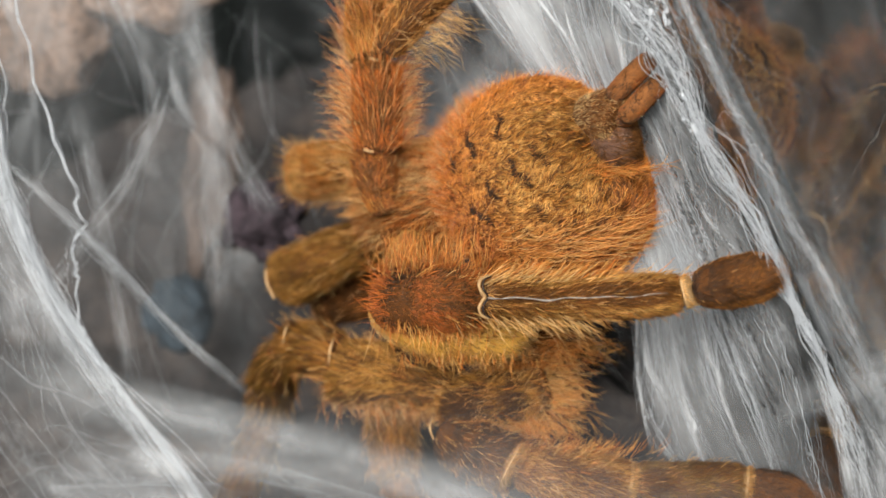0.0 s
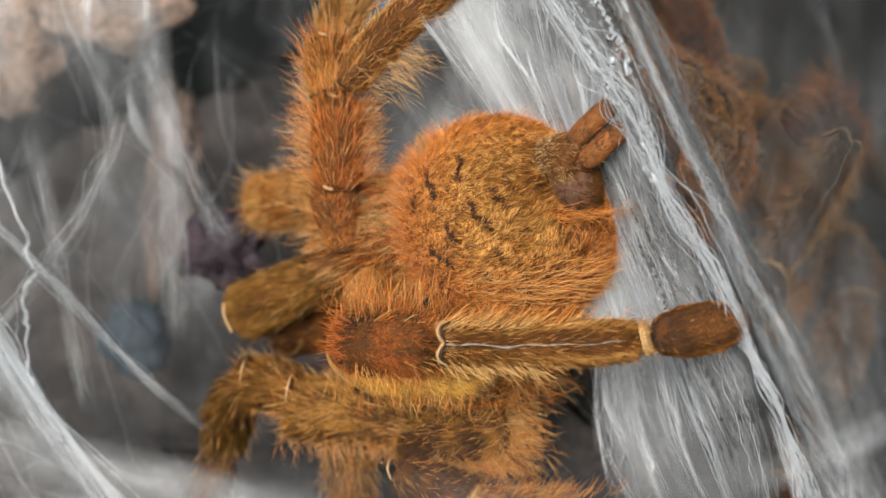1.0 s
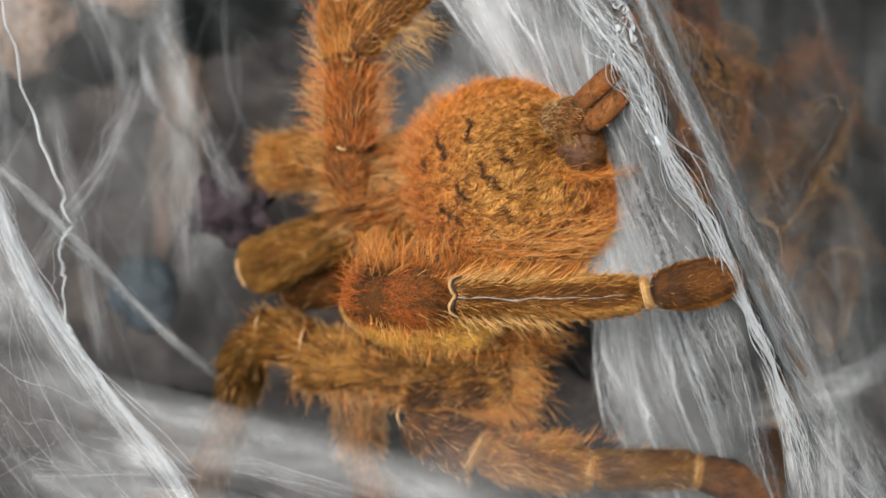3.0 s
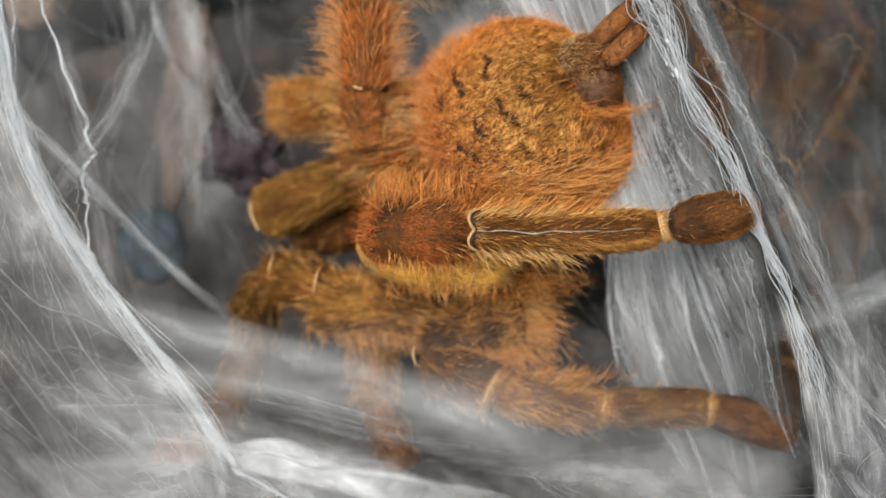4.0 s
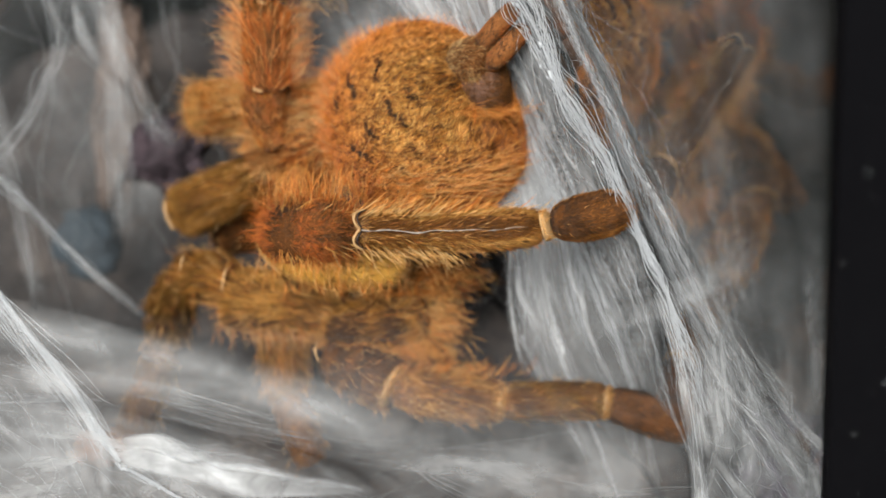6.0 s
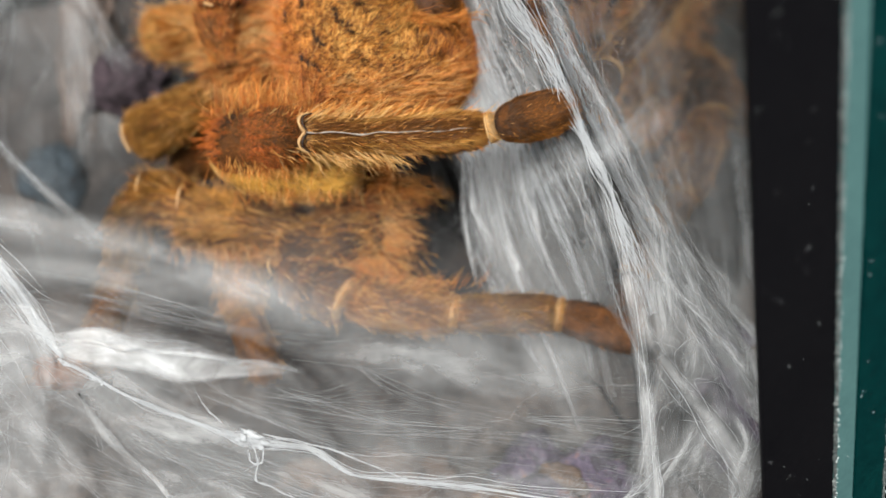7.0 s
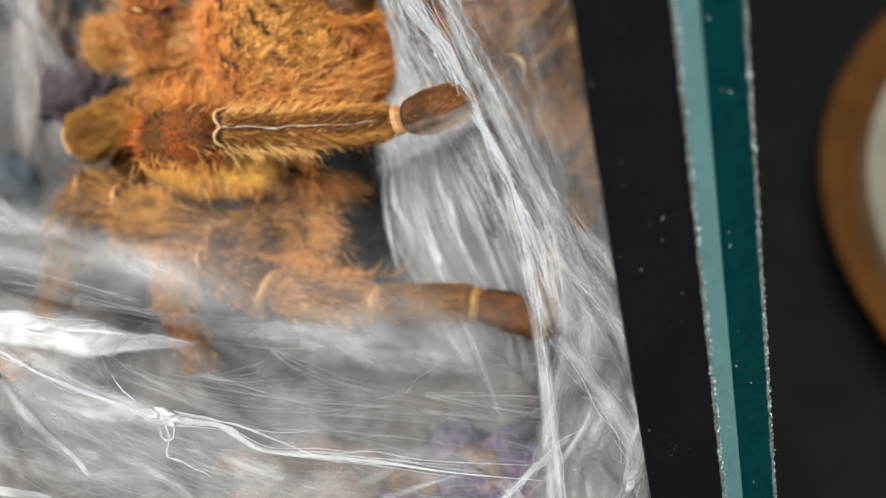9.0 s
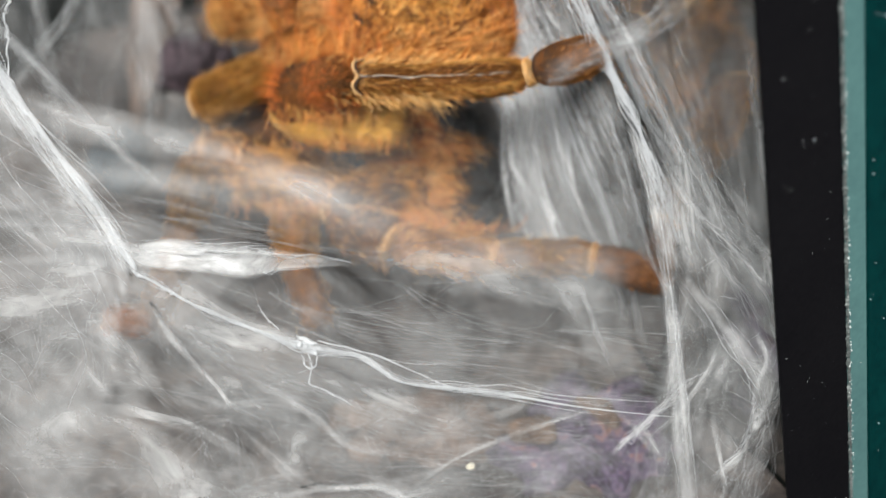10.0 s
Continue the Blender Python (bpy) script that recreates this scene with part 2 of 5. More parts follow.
def tubes(name, lines, radii, mat, parent=None, label="", sides=4):
    verts, faces, base = [], [], 0
    for line, r in zip(lines, radii):
        v, f = tube_arrays(line, r, sides)
        verts.append(v)
        faces += [tuple(i + base for i in q) for q in f]
        base += len(v)
    return mesh_object(name, np.concatenate(verts), faces, mat, parent, label)


# The tank stands turned: its front right corner, the way along its front and the way in.
CORNER, ALONG, INWARD = np.array([0.0350, -0.0339]), np.array([0.951, 0.309]), np.array([-0.309, 0.951])


def indoors(p):
    """Keeps silk inside the tank: what would pass through a pane lies flat on it."""
    p = np.array(p, float)
    q = p[..., :2] - CORNER
    uneven = 0.0002 + 0.0002 * np.sin(p[..., 2] * 9100 + p[..., 0] * 7300)
    u, w = np.minimum(q @ ALONG, -0.0003 - uneven), np.maximum(q @ INWARD, 0.0043 + uneven)
    p[..., :2] = CORNER + u[..., None] * ALONG + w[..., None] * INWARD
    p[..., 2] = np.maximum(p[..., 2], 0.024)
    return p


def wobble(n, size, steps):
    """Smooth random sideways wander for a line of n points."""
    knots = rng.normal(0, 1, (max(3, steps), 3))
    return smooth_line(knots, n) * size


# ---- the spider ----
def value_noise(cells):
    """A smooth random field over the unit square, as a function of two arrays."""
    grid = rng.random(cells)

    def field(a, b):
        x, y = np.clip(a, 0, 0.9999) * (cells[0] - 1), np.clip(b, 0, 0.9999) * (cells[1] - 1)
        i, j = x.astype(int), y.astype(int)
        fx, fy = x - i, y - j
        fx, fy = fx * fx * (3 - 2 * fx), fy * fy * (3 - 2 * fy)
        return (grid[i, j] * (1 - fx) + grid[i + 1, j] * fx) * (1 - fy) + (grid[i, j + 1] * (1 - fx) + grid[i + 1, j + 1] * fx) * fy

    return field


def unit(v):
    return v / (np.linalg.norm(v, axis=1)[:, None] + 1e-9)


def hair_mesh(name, parent, points, loops, totals, shade):
    me = bpy.data.meshes.new(name)
    me.vertices.add(len(points)), me.loops.add(len(loops)), me.polygons.add(len(totals))
    me.vertices.foreach_set("co", points.astype(np.float32).ravel())
    me.loops.foreach_set("vertex_index", loops.astype(np.int32))
    me.polygons.foreach_set("loop_start", np.r_[0, np.cumsum(totals)[:-1]].astype(np.int32))
    me.polygons.foreach_set("use_smooth", np.ones(len(totals), bool))
    me.materials.append(HAIR)
    col = me.color_attributes.new("tint", "FLOAT_COLOR", "POINT")
    col.data.foreach_set("color", shade.astype(np.float32).ravel())
    me.update(calc_edges=True)
    ob = new(name, me)
    ob.parent = parent
    ob.matrix_parent_inverse = base_of(parent).inverted()
    return tagged(ob, kind="stuff")


def pelt(parent, base, way, length, tint, thick=0.0036, name="fur"):
    """Short lying hairs, each a three-sided spike along way (askew centimetres)."""
    n = len(base)
    way, length, thick = unit(way), np.broadcast_to(length, n)[:, None], np.broadcast_to(thick, n)[:, None]
    side = unit(np.cross(way, rng.normal(0, 1, (n, 3))))
    up = np.cross(way, side)
    root = base - way * 0.012
    vs = [root + thick * (math.cos(a) * side + math.sin(a) * up) for a in (0, 2.094, 4.189)] + [root + way * length]
    tris = np.array([[0, 1, 3], [1, 2, 3], [2, 0, 3]])
    loops = (tris[None] + (np.arange(n) * 4)[:, None, None]).ravel()
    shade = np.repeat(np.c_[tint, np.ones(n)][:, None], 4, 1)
    # Shade between the hairs is put into the tint: dark roots, paler tips.
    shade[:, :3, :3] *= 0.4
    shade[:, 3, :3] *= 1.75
    return hair_mesh(name, parent, at(np.stack(vs, 1).reshape(-1, 3)), loops, np.full(n * 3, 3), shade)


def bristle_coat(parent, base, way, bend, length, tint, thick=0.003, name="long_bristles"):
    """Long single bristles that curve from way towards bend."""
    n = len(base)
    way, length, thick = unit(way), np.broadcast_to(length, n)[:, None], np.broadcast_to(thick, n)[:, None]
    tip = unit(way + bend)
    p0, p1 = base - way * 0.015, base + way * length * 0.5
    p2 = p1 + tip * length * 0.5
    side = unit(np.cross(way, rng.normal(0, 1, (n, 3))))
    up = np.cross(way, side)
    vs = [p + thick * k * (math.cos(a) * side + math.sin(a) * up) for p, k in ((p0, 1.0), (p1, 0.75)) for a in (0, 2.094, 4.189)] + [p2]
    pattern, tips = np.array([[0, 1, 4, 3], [1, 2, 5, 4], [2, 0, 3, 5]]), np.array([[3, 4, 6], [4, 5, 6], [5, 3, 6]])
    off = (np.arange(n) * 7)[:, None, None]
    loops = np.concatenate([(pattern[None] + off).reshape(n, -1), (tips[None] + off).reshape(n, -1)], 1).ravel()
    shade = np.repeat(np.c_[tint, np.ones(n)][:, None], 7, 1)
    # Roots darkened as the coat would shade them, tips brightened in the tint.
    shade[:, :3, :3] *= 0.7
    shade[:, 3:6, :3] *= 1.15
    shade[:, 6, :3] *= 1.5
    return hair_mesh(name, parent, at(np.stack(vs, 1).reshape(-1, 3)), loops, np.tile([4, 4, 4, 3, 3, 3], n), shade)


def bristles(parent, centre, spread, way, count, length, shades, thick=0.003, fan=0.6):
    """Long single bristles that fan out from a patch."""
    base = np.asarray(centre) + rng.normal(0, 1, (count, 3)) * np.asarray(spread)
    lean = unit(np.asarray(way, float) + rng.normal(0, fan, (count, 3)))
    return bristle_coat(parent, base, lean, rng.normal(0, 0.25, (count, 3)), rng.uniform(*length, count), mixed(count, *shades), thick)


ORANGE, RUST, OCHRE, DARK, GOLD, OLIVE, BROWN, SAND, UMBER = (np.array(c) for c in (
    (0.62, 0.182, 0.024), (0.42, 0.1, 0.018), (0.5, 0.197, 0.034), (0.075, 0.032, 0.012), (0.74, 0.4, 0.11),
    (0.34, 0.175, 0.034), (0.26, 0.094, 0.02), (0.72, 0.46, 0.2), (0.165, 0.066, 0.016)))


def mixed(n, *shades):
    """n colours drawn between the given shades."""
    w = rng.dirichlet(np.ones(len(shades)) * 0.6, n)
    return (w @ np.array(shades)) * rng.uniform(0.7, 1.25, (n, 1))


def graded(x, shades):
    """Colours along a row of shades, x from 0 to 1."""
    x = np.clip(x, 0, 1) * (len(shades) - 1)
    i = np.minimum(x.astype(int), len(shades) - 2)
    w = (x - i)[:, None]
    s = np.array(shades)
    return s[i] * (1 - w) + s[i + 1] * w


spider = new("tarantula")
spider.empty_display_size = 0.01
spider.matrix_basis = Matrix.Translation(at(0.3, 1.8, -0.6))
tagged(spider, "orange furry tarantula clinging to white silk webbing", "spider")


def limb(name, points, radii, shades, length=0.075, dense=6500, long_dense=110, long_size=(0.12, 0.3), long_shades=None, skin=None, label="",
         dark_face=0.0, face_way=(0.0, -1.0, 0.15), face_wide=0.5, lift=0.38, oval=1.0, thick=0.0032):
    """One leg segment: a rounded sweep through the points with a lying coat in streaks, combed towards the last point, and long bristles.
    dark_face: how much darker the coat is on the side towards face_way."""
    n = 30
    line = smooth_line(points, n)
    t = np.linspace(0, 1, n)
    r = np.interp(t, np.linspace(0, 1, len(radii)), radii)
    cap = np.sqrt(np.clip(1 - (1 - np.clip(t / 0.1, 0, 1)) ** 2, 0.02, 1)) * np.sqrt(np.clip(1 - (1 - np.clip((1 - t) / 0.1, 0, 1)) ** 2, 0.02, 1))
    tang, s, u = frames_of(line)
    ang = np.arange(24) * 2 * np.pi / 24
    dents = value_noise((9, 12))
    swell = 1 + 0.1 * (dents(np.tile(ang / 6.2832, (n, 1)), np.tile(t[:, None], (1, 24))) - 0.5)
    ring = line[:, None] + (r * cap)[:, None, None] * swell[:, :, None] * (np.cos(ang)[None, :, None] * s[:, None] + oval * np.sin(ang)[None, :, None] * u[:, None])
    faces = [(i * 24 + k, i * 24 + (k + 1) % 24, (i + 1) * 24 + (k + 1) % 24, (i + 1) * 24 + k) for i in range(n - 1) for k in range(24)]
    faces += [tuple(range(24))[::-1], tuple((n - 1) * 24 + k for k in range(24))]
    ob = mesh_object(name, at(ring.reshape(-1, 3)), faces, skin or SKIN, spider, label)
    size = 2 * np.pi * r.mean() * (np.linalg.norm(np.diff(line, axis=0), axis=1).sum() + r.mean())
    streak, patch = value_noise((40, 7)), value_noise((7, 6))

    def spread(count):
        along = rng.uniform(0.005, 0.995, count)
        ends = rng.random(count) < 0.14
        along[ends] = np.where(rng.random(ends.sum()) < 0.75, rng.uniform(0.93, 0.998, ends.sum()), rng.uniform(0.002, 0.05, ends.sum()))
        k = along * (n - 1)
        i = k.astype(int)
        w = (k - i)[:, None]
        a = rng.uniform(0, 2 * np.pi, count)
        normal = np.cos(a)[:, None] * s[i] + np.sin(a)[:, None] * u[i]
        rr = ((r * cap)[i] * (1 - w[:, 0]) + (r * cap)[i + 1] * w[:, 0])[:, None]
        base = line[i] * (1 - w) + line[i + 1] * w + rr * (np.cos(a)[:, None] * s[i] + oval * np.sin(a)[:, None] * u[i])
        normal = unit(normal + tang[i] * np.clip((along - 0.92) / 0.08, 0, 1)[:, None] - tang[i] * np.clip((0.07 - along) / 0.07, 0, 1)[:, None])
        return base, normal, tang[i], along, a / 6.2832

    count = int(size * dense)
    base, normal, run, along, a = spread(count)
    part_way = (streak((a + 0.25) % 1, along)[:, None] - 0.5) * np.cross(normal, run) * 1.1
    way = run + normal * lift + part_way + rng.normal(0, 0.2, (count, 3))
    tone = 0.4 * streak(a, along) + 0.6 * patch(a, along) + rng.normal(0, 0.2, count)
    # Part leg marking, part painted light: the paler edges stand for backlit hair.
    side = unit(np.array([face_way]))[0]
    tone = tone - dark_face * np.clip((normal @ side - face_wide) / 0.25, 0, 1)
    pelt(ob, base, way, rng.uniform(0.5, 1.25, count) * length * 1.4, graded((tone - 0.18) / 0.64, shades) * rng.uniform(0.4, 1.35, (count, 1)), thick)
    m = int(size * long_dense * 1.6)
    if m:
        base, normal, run, along, a = spread(m)
        far = rng.uniform(0, 1, m) ** 1.8 * (long_size[1] - long_size[0]) + long_size[0]
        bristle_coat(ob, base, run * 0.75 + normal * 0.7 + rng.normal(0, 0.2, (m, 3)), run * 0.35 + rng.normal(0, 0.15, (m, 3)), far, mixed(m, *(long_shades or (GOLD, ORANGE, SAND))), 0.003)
    return ob


def build_abdomen():
    centre, radii = np.array([0.6, 1.6, 1.16]), np.array([1.03, 1.14, 1.05])
    bm = bmesh.new()
    bmesh.ops.create_uvsphere(bm, u_segments=64, v_segments=40, radius=1)
    pts = np.array([v.co for v in bm.verts])

    def shaped(d):
        """From unit directions to the skin: straighter down the rear side."""
        p = centre + d * radii
        p[:, 0] += 0.07 * np.clip(d[:, 0], 0, 1) * np.clip(1 - np.abs(d[:, 2] - 0.1), 0, 1) + 0.3 * np.clip(d[:, 0], 0, 1) * np.clip(-d[:, 2], 0, 1)
        return p

    for v, p in zip(bm.verts, at(shaped(pts))):
        v.co = p
    body = part("abdomen", bm, SKIN, spider, "rounded golden-brown abdomen with dark curved dashes")
    rear = np.array([1.4, 0.2, 1.68])

    def spread(n, back=0.35):
        d = unit(rng.normal(0, 1, (n, 3)))
        d = d[d[:, 1] < back]
        base, normal = shaped(d), unit(d / radii)
        lean = rear - base
        lean = unit(lean - (lean * normal).sum(1)[:, None] * normal)
        q = base - np.array([0.66, 0, 1.2])
        flank = np.clip((np.hypot(q[:, 0], q[:, 2]) - 0.5) / 0.55, 0, 1)
        return d, base, normal, lean, flank

    d, base, normal, lean, flank = spread(118000)
    n = len(d)
    fleck, tuft, broad = value_noise((84, 84)), value_noise((40, 40)), value_noise((6, 6))
    a, b = (base[:, 0] + 0.6) / 2.4, (base[:, 2]) / 2.4
    tone = 0.5 * fleck(a, b) + 0.15 * tuft(a, b) + 0.35 * broad(a, b) + rng.normal(0, 0.16, n)
    back = graded((tone - 0.24) / 0.5, (DARK, BROWN * 0.9, OCHRE * 0.85, OCHRE * 1.1, GOLD * 1.1))
    edge = graded((tone - 0.2) / 0.55, (BROWN * 0.85, RUST * 1.05, OCHRE * 0.95, ORANGE))
    tint = back * (1 - flank[:, None]) + edge * flank[:, None]
    # dark fishbone dashes in arcs round the spinnerets
    e = base - np.array([0.8, 0, 1.57])
    rad, deg = np.hypot(e[:, 0], e[:, 2]), np.degrees(np.arctan2(e[:, 2], e[:, 0])) % 360
    wave = 0.02 * np.sin(deg * 0.35)
    for radius, lo, hi, deep in ((0.42, 204, 246, 0.9), (0.66, 166, 190, 0.95), (0.66, 206, 240, 0.95), (0.58, 256, 270, 0.7), (0.94, 180, 198, 0.9), (0.94, 212, 228, 0.95), (1.16, 216, 233, 0.9), (1.14, 186, 200, 0.6), (0.84, 244, 256, 0.5), (0.28, 190, 230, 0.4), (1.08, 240, 252, 0.5)):
        inside = (np.abs(rad - radius - wave) < 0.027 * np.sin(np.clip((deg - lo) / (hi - lo), 0, 1) * np.pi) ** 0.5) & (rng.random(n) < deep)
        tint[inside] = DARK * 0.55
    # pale hairs beside the spinnerets
    pale = np.exp(-(((base - (0.98, 0.6, 1.74)) / (0.13, 9, 0.17)) ** 2).sum(1))[:, None] * 0.75
    tint = tint * (1 - pale) + (SAND * 0.8) * pale
    swirl = np.cross(normal, lean) * ((tuft(b, a) - 0.5) * 2.6 * (1 - 0.3 * flank))[:, None]
    size = rng.uniform(0.045, 0.085, n) * (1 + 0.35 * flank)
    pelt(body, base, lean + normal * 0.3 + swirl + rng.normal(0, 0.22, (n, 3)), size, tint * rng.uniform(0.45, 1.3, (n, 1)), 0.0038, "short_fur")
    d, base, normal, lean, flank = spread(9000)
    keep = rng.random(len(d)) < 0.08 + 0.3 * flank
    base, normal, lean, d = base[keep], normal[keep], lean[keep], d[keep]
    m = len(base)
    bristle_coat(body, base, lean * 0.7 + normal * 0.75 + rng.normal(0, 0.18, (m, 3)), lean * 0.4, rng.uniform(0.09, 0.2, m), mixed(m, ORANGE, GOLD, ORANGE * 0.8), 0.0036)
    # tall hairs over the crossing leg, combed to the rear, and a fuzz on the front end
    d = unit(np.array([0.2, -0.72, -0.66]) + rng.normal(0, 1, (330, 3)) * np.array([0.36, 0.16, 0.1]))
    bristle_coat(body, shaped(d), d * 0.6 + np.array([0.75, -0.2, 0.4]) + rng.normal(0, 0.2, d.shape), np.array([0.2, 0, 0.35]) + 0 * d, rng.uniform(0.2, 0.48, len(d)), mixed(len(d), GOLD, ORANGE * 1.2, SAND), 0.0028, "flank_bristles")
    d = unit(np.array([-0.95, 0.05, 0.3]) + rng.normal(0, 1, (1100, 3)) * np.array([0.1, 0.22, 0.42]))
    bristle_coat(body, shaped(d), d + np.array([-0.1, -0.1, 0.55]) + rng.normal(0, 0.25, d.shape), rng.normal(0, 0.2, d.shape), rng.uniform(0.12, 0.28, len(d)), mixed(len(d), ORANGE, SAND * 0.8, RUST * 1.3), 0.0034, "front_fuzz")


def build_spinnerets():
    # two long ones side by side, the dark lobe under them and its fringe
    for line in ([(1.17, 0.42, 1.8), (1.33, 0.22, 1.95), (1.48, 0.05, 2.09)], [(1.27, 0.36, 1.6), (1.42, 0.18, 1.74), (1.58, 0.02, 1.89)]):
        limb("spinneret", line, [0.085, 0.098, 0.095, 0.075], (DARK, UMBER * 0.8, BROWN, RUST), 0.028, 9000, 5, (0.05, 0.1), skin=RUST_SKIN, label="finger-like rust-brown spinneret", dark_face=0.4, face_wide=0.45)
    limb("spinneret_base", [(0.95, 0.8, 1.68), (1.16, 0.58, 1.66), (1.28, 0.46, 1.6)], [0.2, 0.25, 0.2], (UMBER, BROWN, SAND * 0.7), 0.05, 5000, 30, (0.06, 0.14), label="bare grey-brown base of the spinnerets")
    lobe = limb("anal_lobe", [(1.0, 0.9, 1.5), (1.25, 0.68, 1.43), (1.44, 0.62, 1.45)], [0.2, 0.26, 0.25, 0.2], (DARK, UMBER, BROWN), 0.04, 9000, 0, skin=LOBE_SKIN, label="dark purplish lobe below the spinnerets")
    bristles(lobe, (1.14, 0.6, 1.16), (0.2, 0.05, 0.03), (0.9, -0.05, 0.12), 320, (0.12, 0.26), (ORANGE, GOLD, ORANGE), 0.0031, 0.3)
    limb("spinneret", [(1.22, 0.5, 1.62), (1.28, 0.4, 1.6), (1.34, 0.33, 1.58)], [0.05, 0.06, 0.04], (UMBER, BROWN, RUST), 0.03, 6000, 0, skin=LOBE_SKIN, label="short inner spinneret")


build_abdomen()
build_spinnerets()


def build_crossing_leg():
    """The hind leg that lies across the front."""
    meta = limb("metatarsus", [(-0.02, 0.2, -0.01), (0.5, 0.215, -0.03), (1.1, 0.2, -0.01), (1.74, 0.18, 0.03)], [0.17, 0.175, 0.165, 0.185, 0.16], (UMBER, BROWN, OCHRE, GOLD, GOLD * 1.1), 0.07, 9500, 110, (0.1, 0.2), label="straight furry segment with a bare groove", dark_face=0.3, face_wide=0.72)
    bristles(meta, (0.35, 0.2, -0.17), (0.3, 0.05, 0.02), (0.75, -0.15, -0.55), 170, (0.14, 0.42), (SAND, GOLD), 0.0042, 0.2)
    bristles(meta, (0.6, 0.25, 0.17), (0.5, 0.05, 0.02), (0.8, 0.0, 0.6), 190, (0.12, 0.36), (ORANGE, GOLD), 0.0042, 0.22)
    bristles(meta, (0.35, 0.14, 0.14), (0.3, 0.05, 0.03), (0.8, -0.25, 0.5), 120, (0.1, 0.26), (GOLD, SAND), 0.0042, 0.22)
    line = smooth_line([(0.04, 0.005, -0.005), (0.5, -0.01, -0.02), (1.1, 0.0, 0.0), (1.6, 0.005, 0.03)], 60)
    width = (0.008 * (1 + wobble(60, 0.45, 24)[:, 0])).clip(0.003, 0.014)
    v, f = tube_arrays(line + wobble(60, 0.006, 14), width, 8)
    mesh_object("groove", at(v), f, GROOVE, meta, "bare pale grey line along the segment")
    limb("tarsus", [(1.84, 0.1, 0.06), (2.2, -0.02, 0.13), (2.56, -0.18, 0.22)], [0.15, 0.215, 0.21, 0.13], (DARK, UMBER, BROWN, OCHRE * 0.85, OCHRE), 0.045, 9500, 12, (0.06, 0.12), label="dark brown padded foot", dark_face=0.33, face_wide=0.35)
    limb("ankle", [(1.75, 0.14, 0.035), (1.79, 0.13, 0.045), (1.83, 0.11, 0.06)], [0.15, 0.14, 0.135], (OCHRE, GOLD, SAND), 0.04, 1500, 20, skin=PALE_SKIN, label="pale bare skin at the ankle")
    tib = limb("tibia", [(-0.92, 1.25, -0.05), (-0.62, 0.78, -0.02), (-0.3, 0.45, -0.01), (-0.02, 0.24, -0.01)], [0.3, 0.33, 0.3, 0.22], (DARK * 0.8, UMBER, BROWN * 1.1, RUST * 1.2), 0.062, 9000, 110, (0.1, 0.26), (BROWN, RUST, ORANGE), label="dark rust-red segment with sparse long bristles", lift=0.2)
    bristles(tib, (-0.45, 0.5, 0.24), (0.24, 0.12, 0.03), (-0.05, -0.2, 1.0), 230, (0.2, 0.55), (ORANGE, GOLD, RUST), 0.0034, 0.35)
    bristles(tib, (-0.8, 0.8, 0.03), (0.05, 0.14, 0.13), (-1.0, -0.4, 0.15), 160, (0.18, 0.5), (ORANGE, RUST * 1.2, RUST), 0.0034, 0.4)
    bristles(tib, (-0.4, 0.55, -0.26), (0.25, 0.1, 0.03), (0.1, -0.3, -1.0), 170, (0.12, 0.32), (ORANGE, GOLD), 0.0036, 0.35)
    bristles(tib, (-0.3, 0.75, -0.3), (0.3, 0.1, 0.03), (0.1, -0.5, -1.0), 14, (0.4, 0.62), (SAND, GOLD), 0.0031, 0.25)
    v, f = tube_arrays(smooth_line([(-0.46, 0.27, 0.06), (-0.47, 0.265, 0.02), (-0.46, 0.275, -0.03)], 8), 0.012, 6)
    mesh_object("scale_mark", at(v), f, PALE_SKIN, tib, "small pale mark on the segment")
    for side in (1, -1):
        hook = smooth_line([(0.02, 0.06, 0.005 * side), (-0.012, 0.03, 0.05 * side), (-0.03, 0.03, 0.1 * side), (-0.012, 0.06, 0.155 * side), (0.05, 0.12, 0.185 * side)], 22)
        v, f = tube_arrays(hook, 0.016 * (1 + wobble(22, 0.18, 6)[:, 0]), 8)
        mesh_object("joint_fold", at(v), f, PALE_SKIN, tib, "pale fold of skin at the joint")
        v, f = tube_arrays(hook + (0.032, 0.004, 0), 0.008, 6)
        mesh_object("joint_crease", at(v), f, CREASE, tib, "dark crease beside the pale fold")
    pat = limb("patella", [(-0.95, 1.5, 0.02), (-0.62, 1.2, -0.18), (-0.15, 1.12, -0.27), (0.45, 1.3, -0.3)], [0.34, 0.36, 0.37, 0.3], (OCHRE, GOLD * 0.8, GOLD, SAND), 0.06, 1900, 50, (0.1, 0.24), skin=YELLOW_SKIN, label="yellow thinly haired segment")
    bristles(pat, (-0.2, 0.85, -0.55), (0.35, 0.08, 0.03), (0.1, -0.1, -1.0), 130, (0.08, 0.2), (GOLD, ORANGE), 0.004, 0.4)
    limb("yellow_lobe", [(-0.72, 1.75, 0.62), (-0.8, 1.55, 0.42), (-0.82, 1.45, 0.22)], [0.12, 0.16, 0.16], (OLIVE, OCHRE, GOLD * 0.7), 0.05, 5500, 40, (0.1, 0.24), skin=RUST_SKIN, label="dull yellow haired lobe at the leg base")
    fem = limb("femur", [(0.75, 2.1, -0.42), (0.4, 1.95, -0.43), (0.0, 1.9, -0.44)], [0.32, 0.36, 0.36], (UMBER, BROWN, OCHRE, ORANGE), 0.1, 6000, 200, (0.15, 0.36))
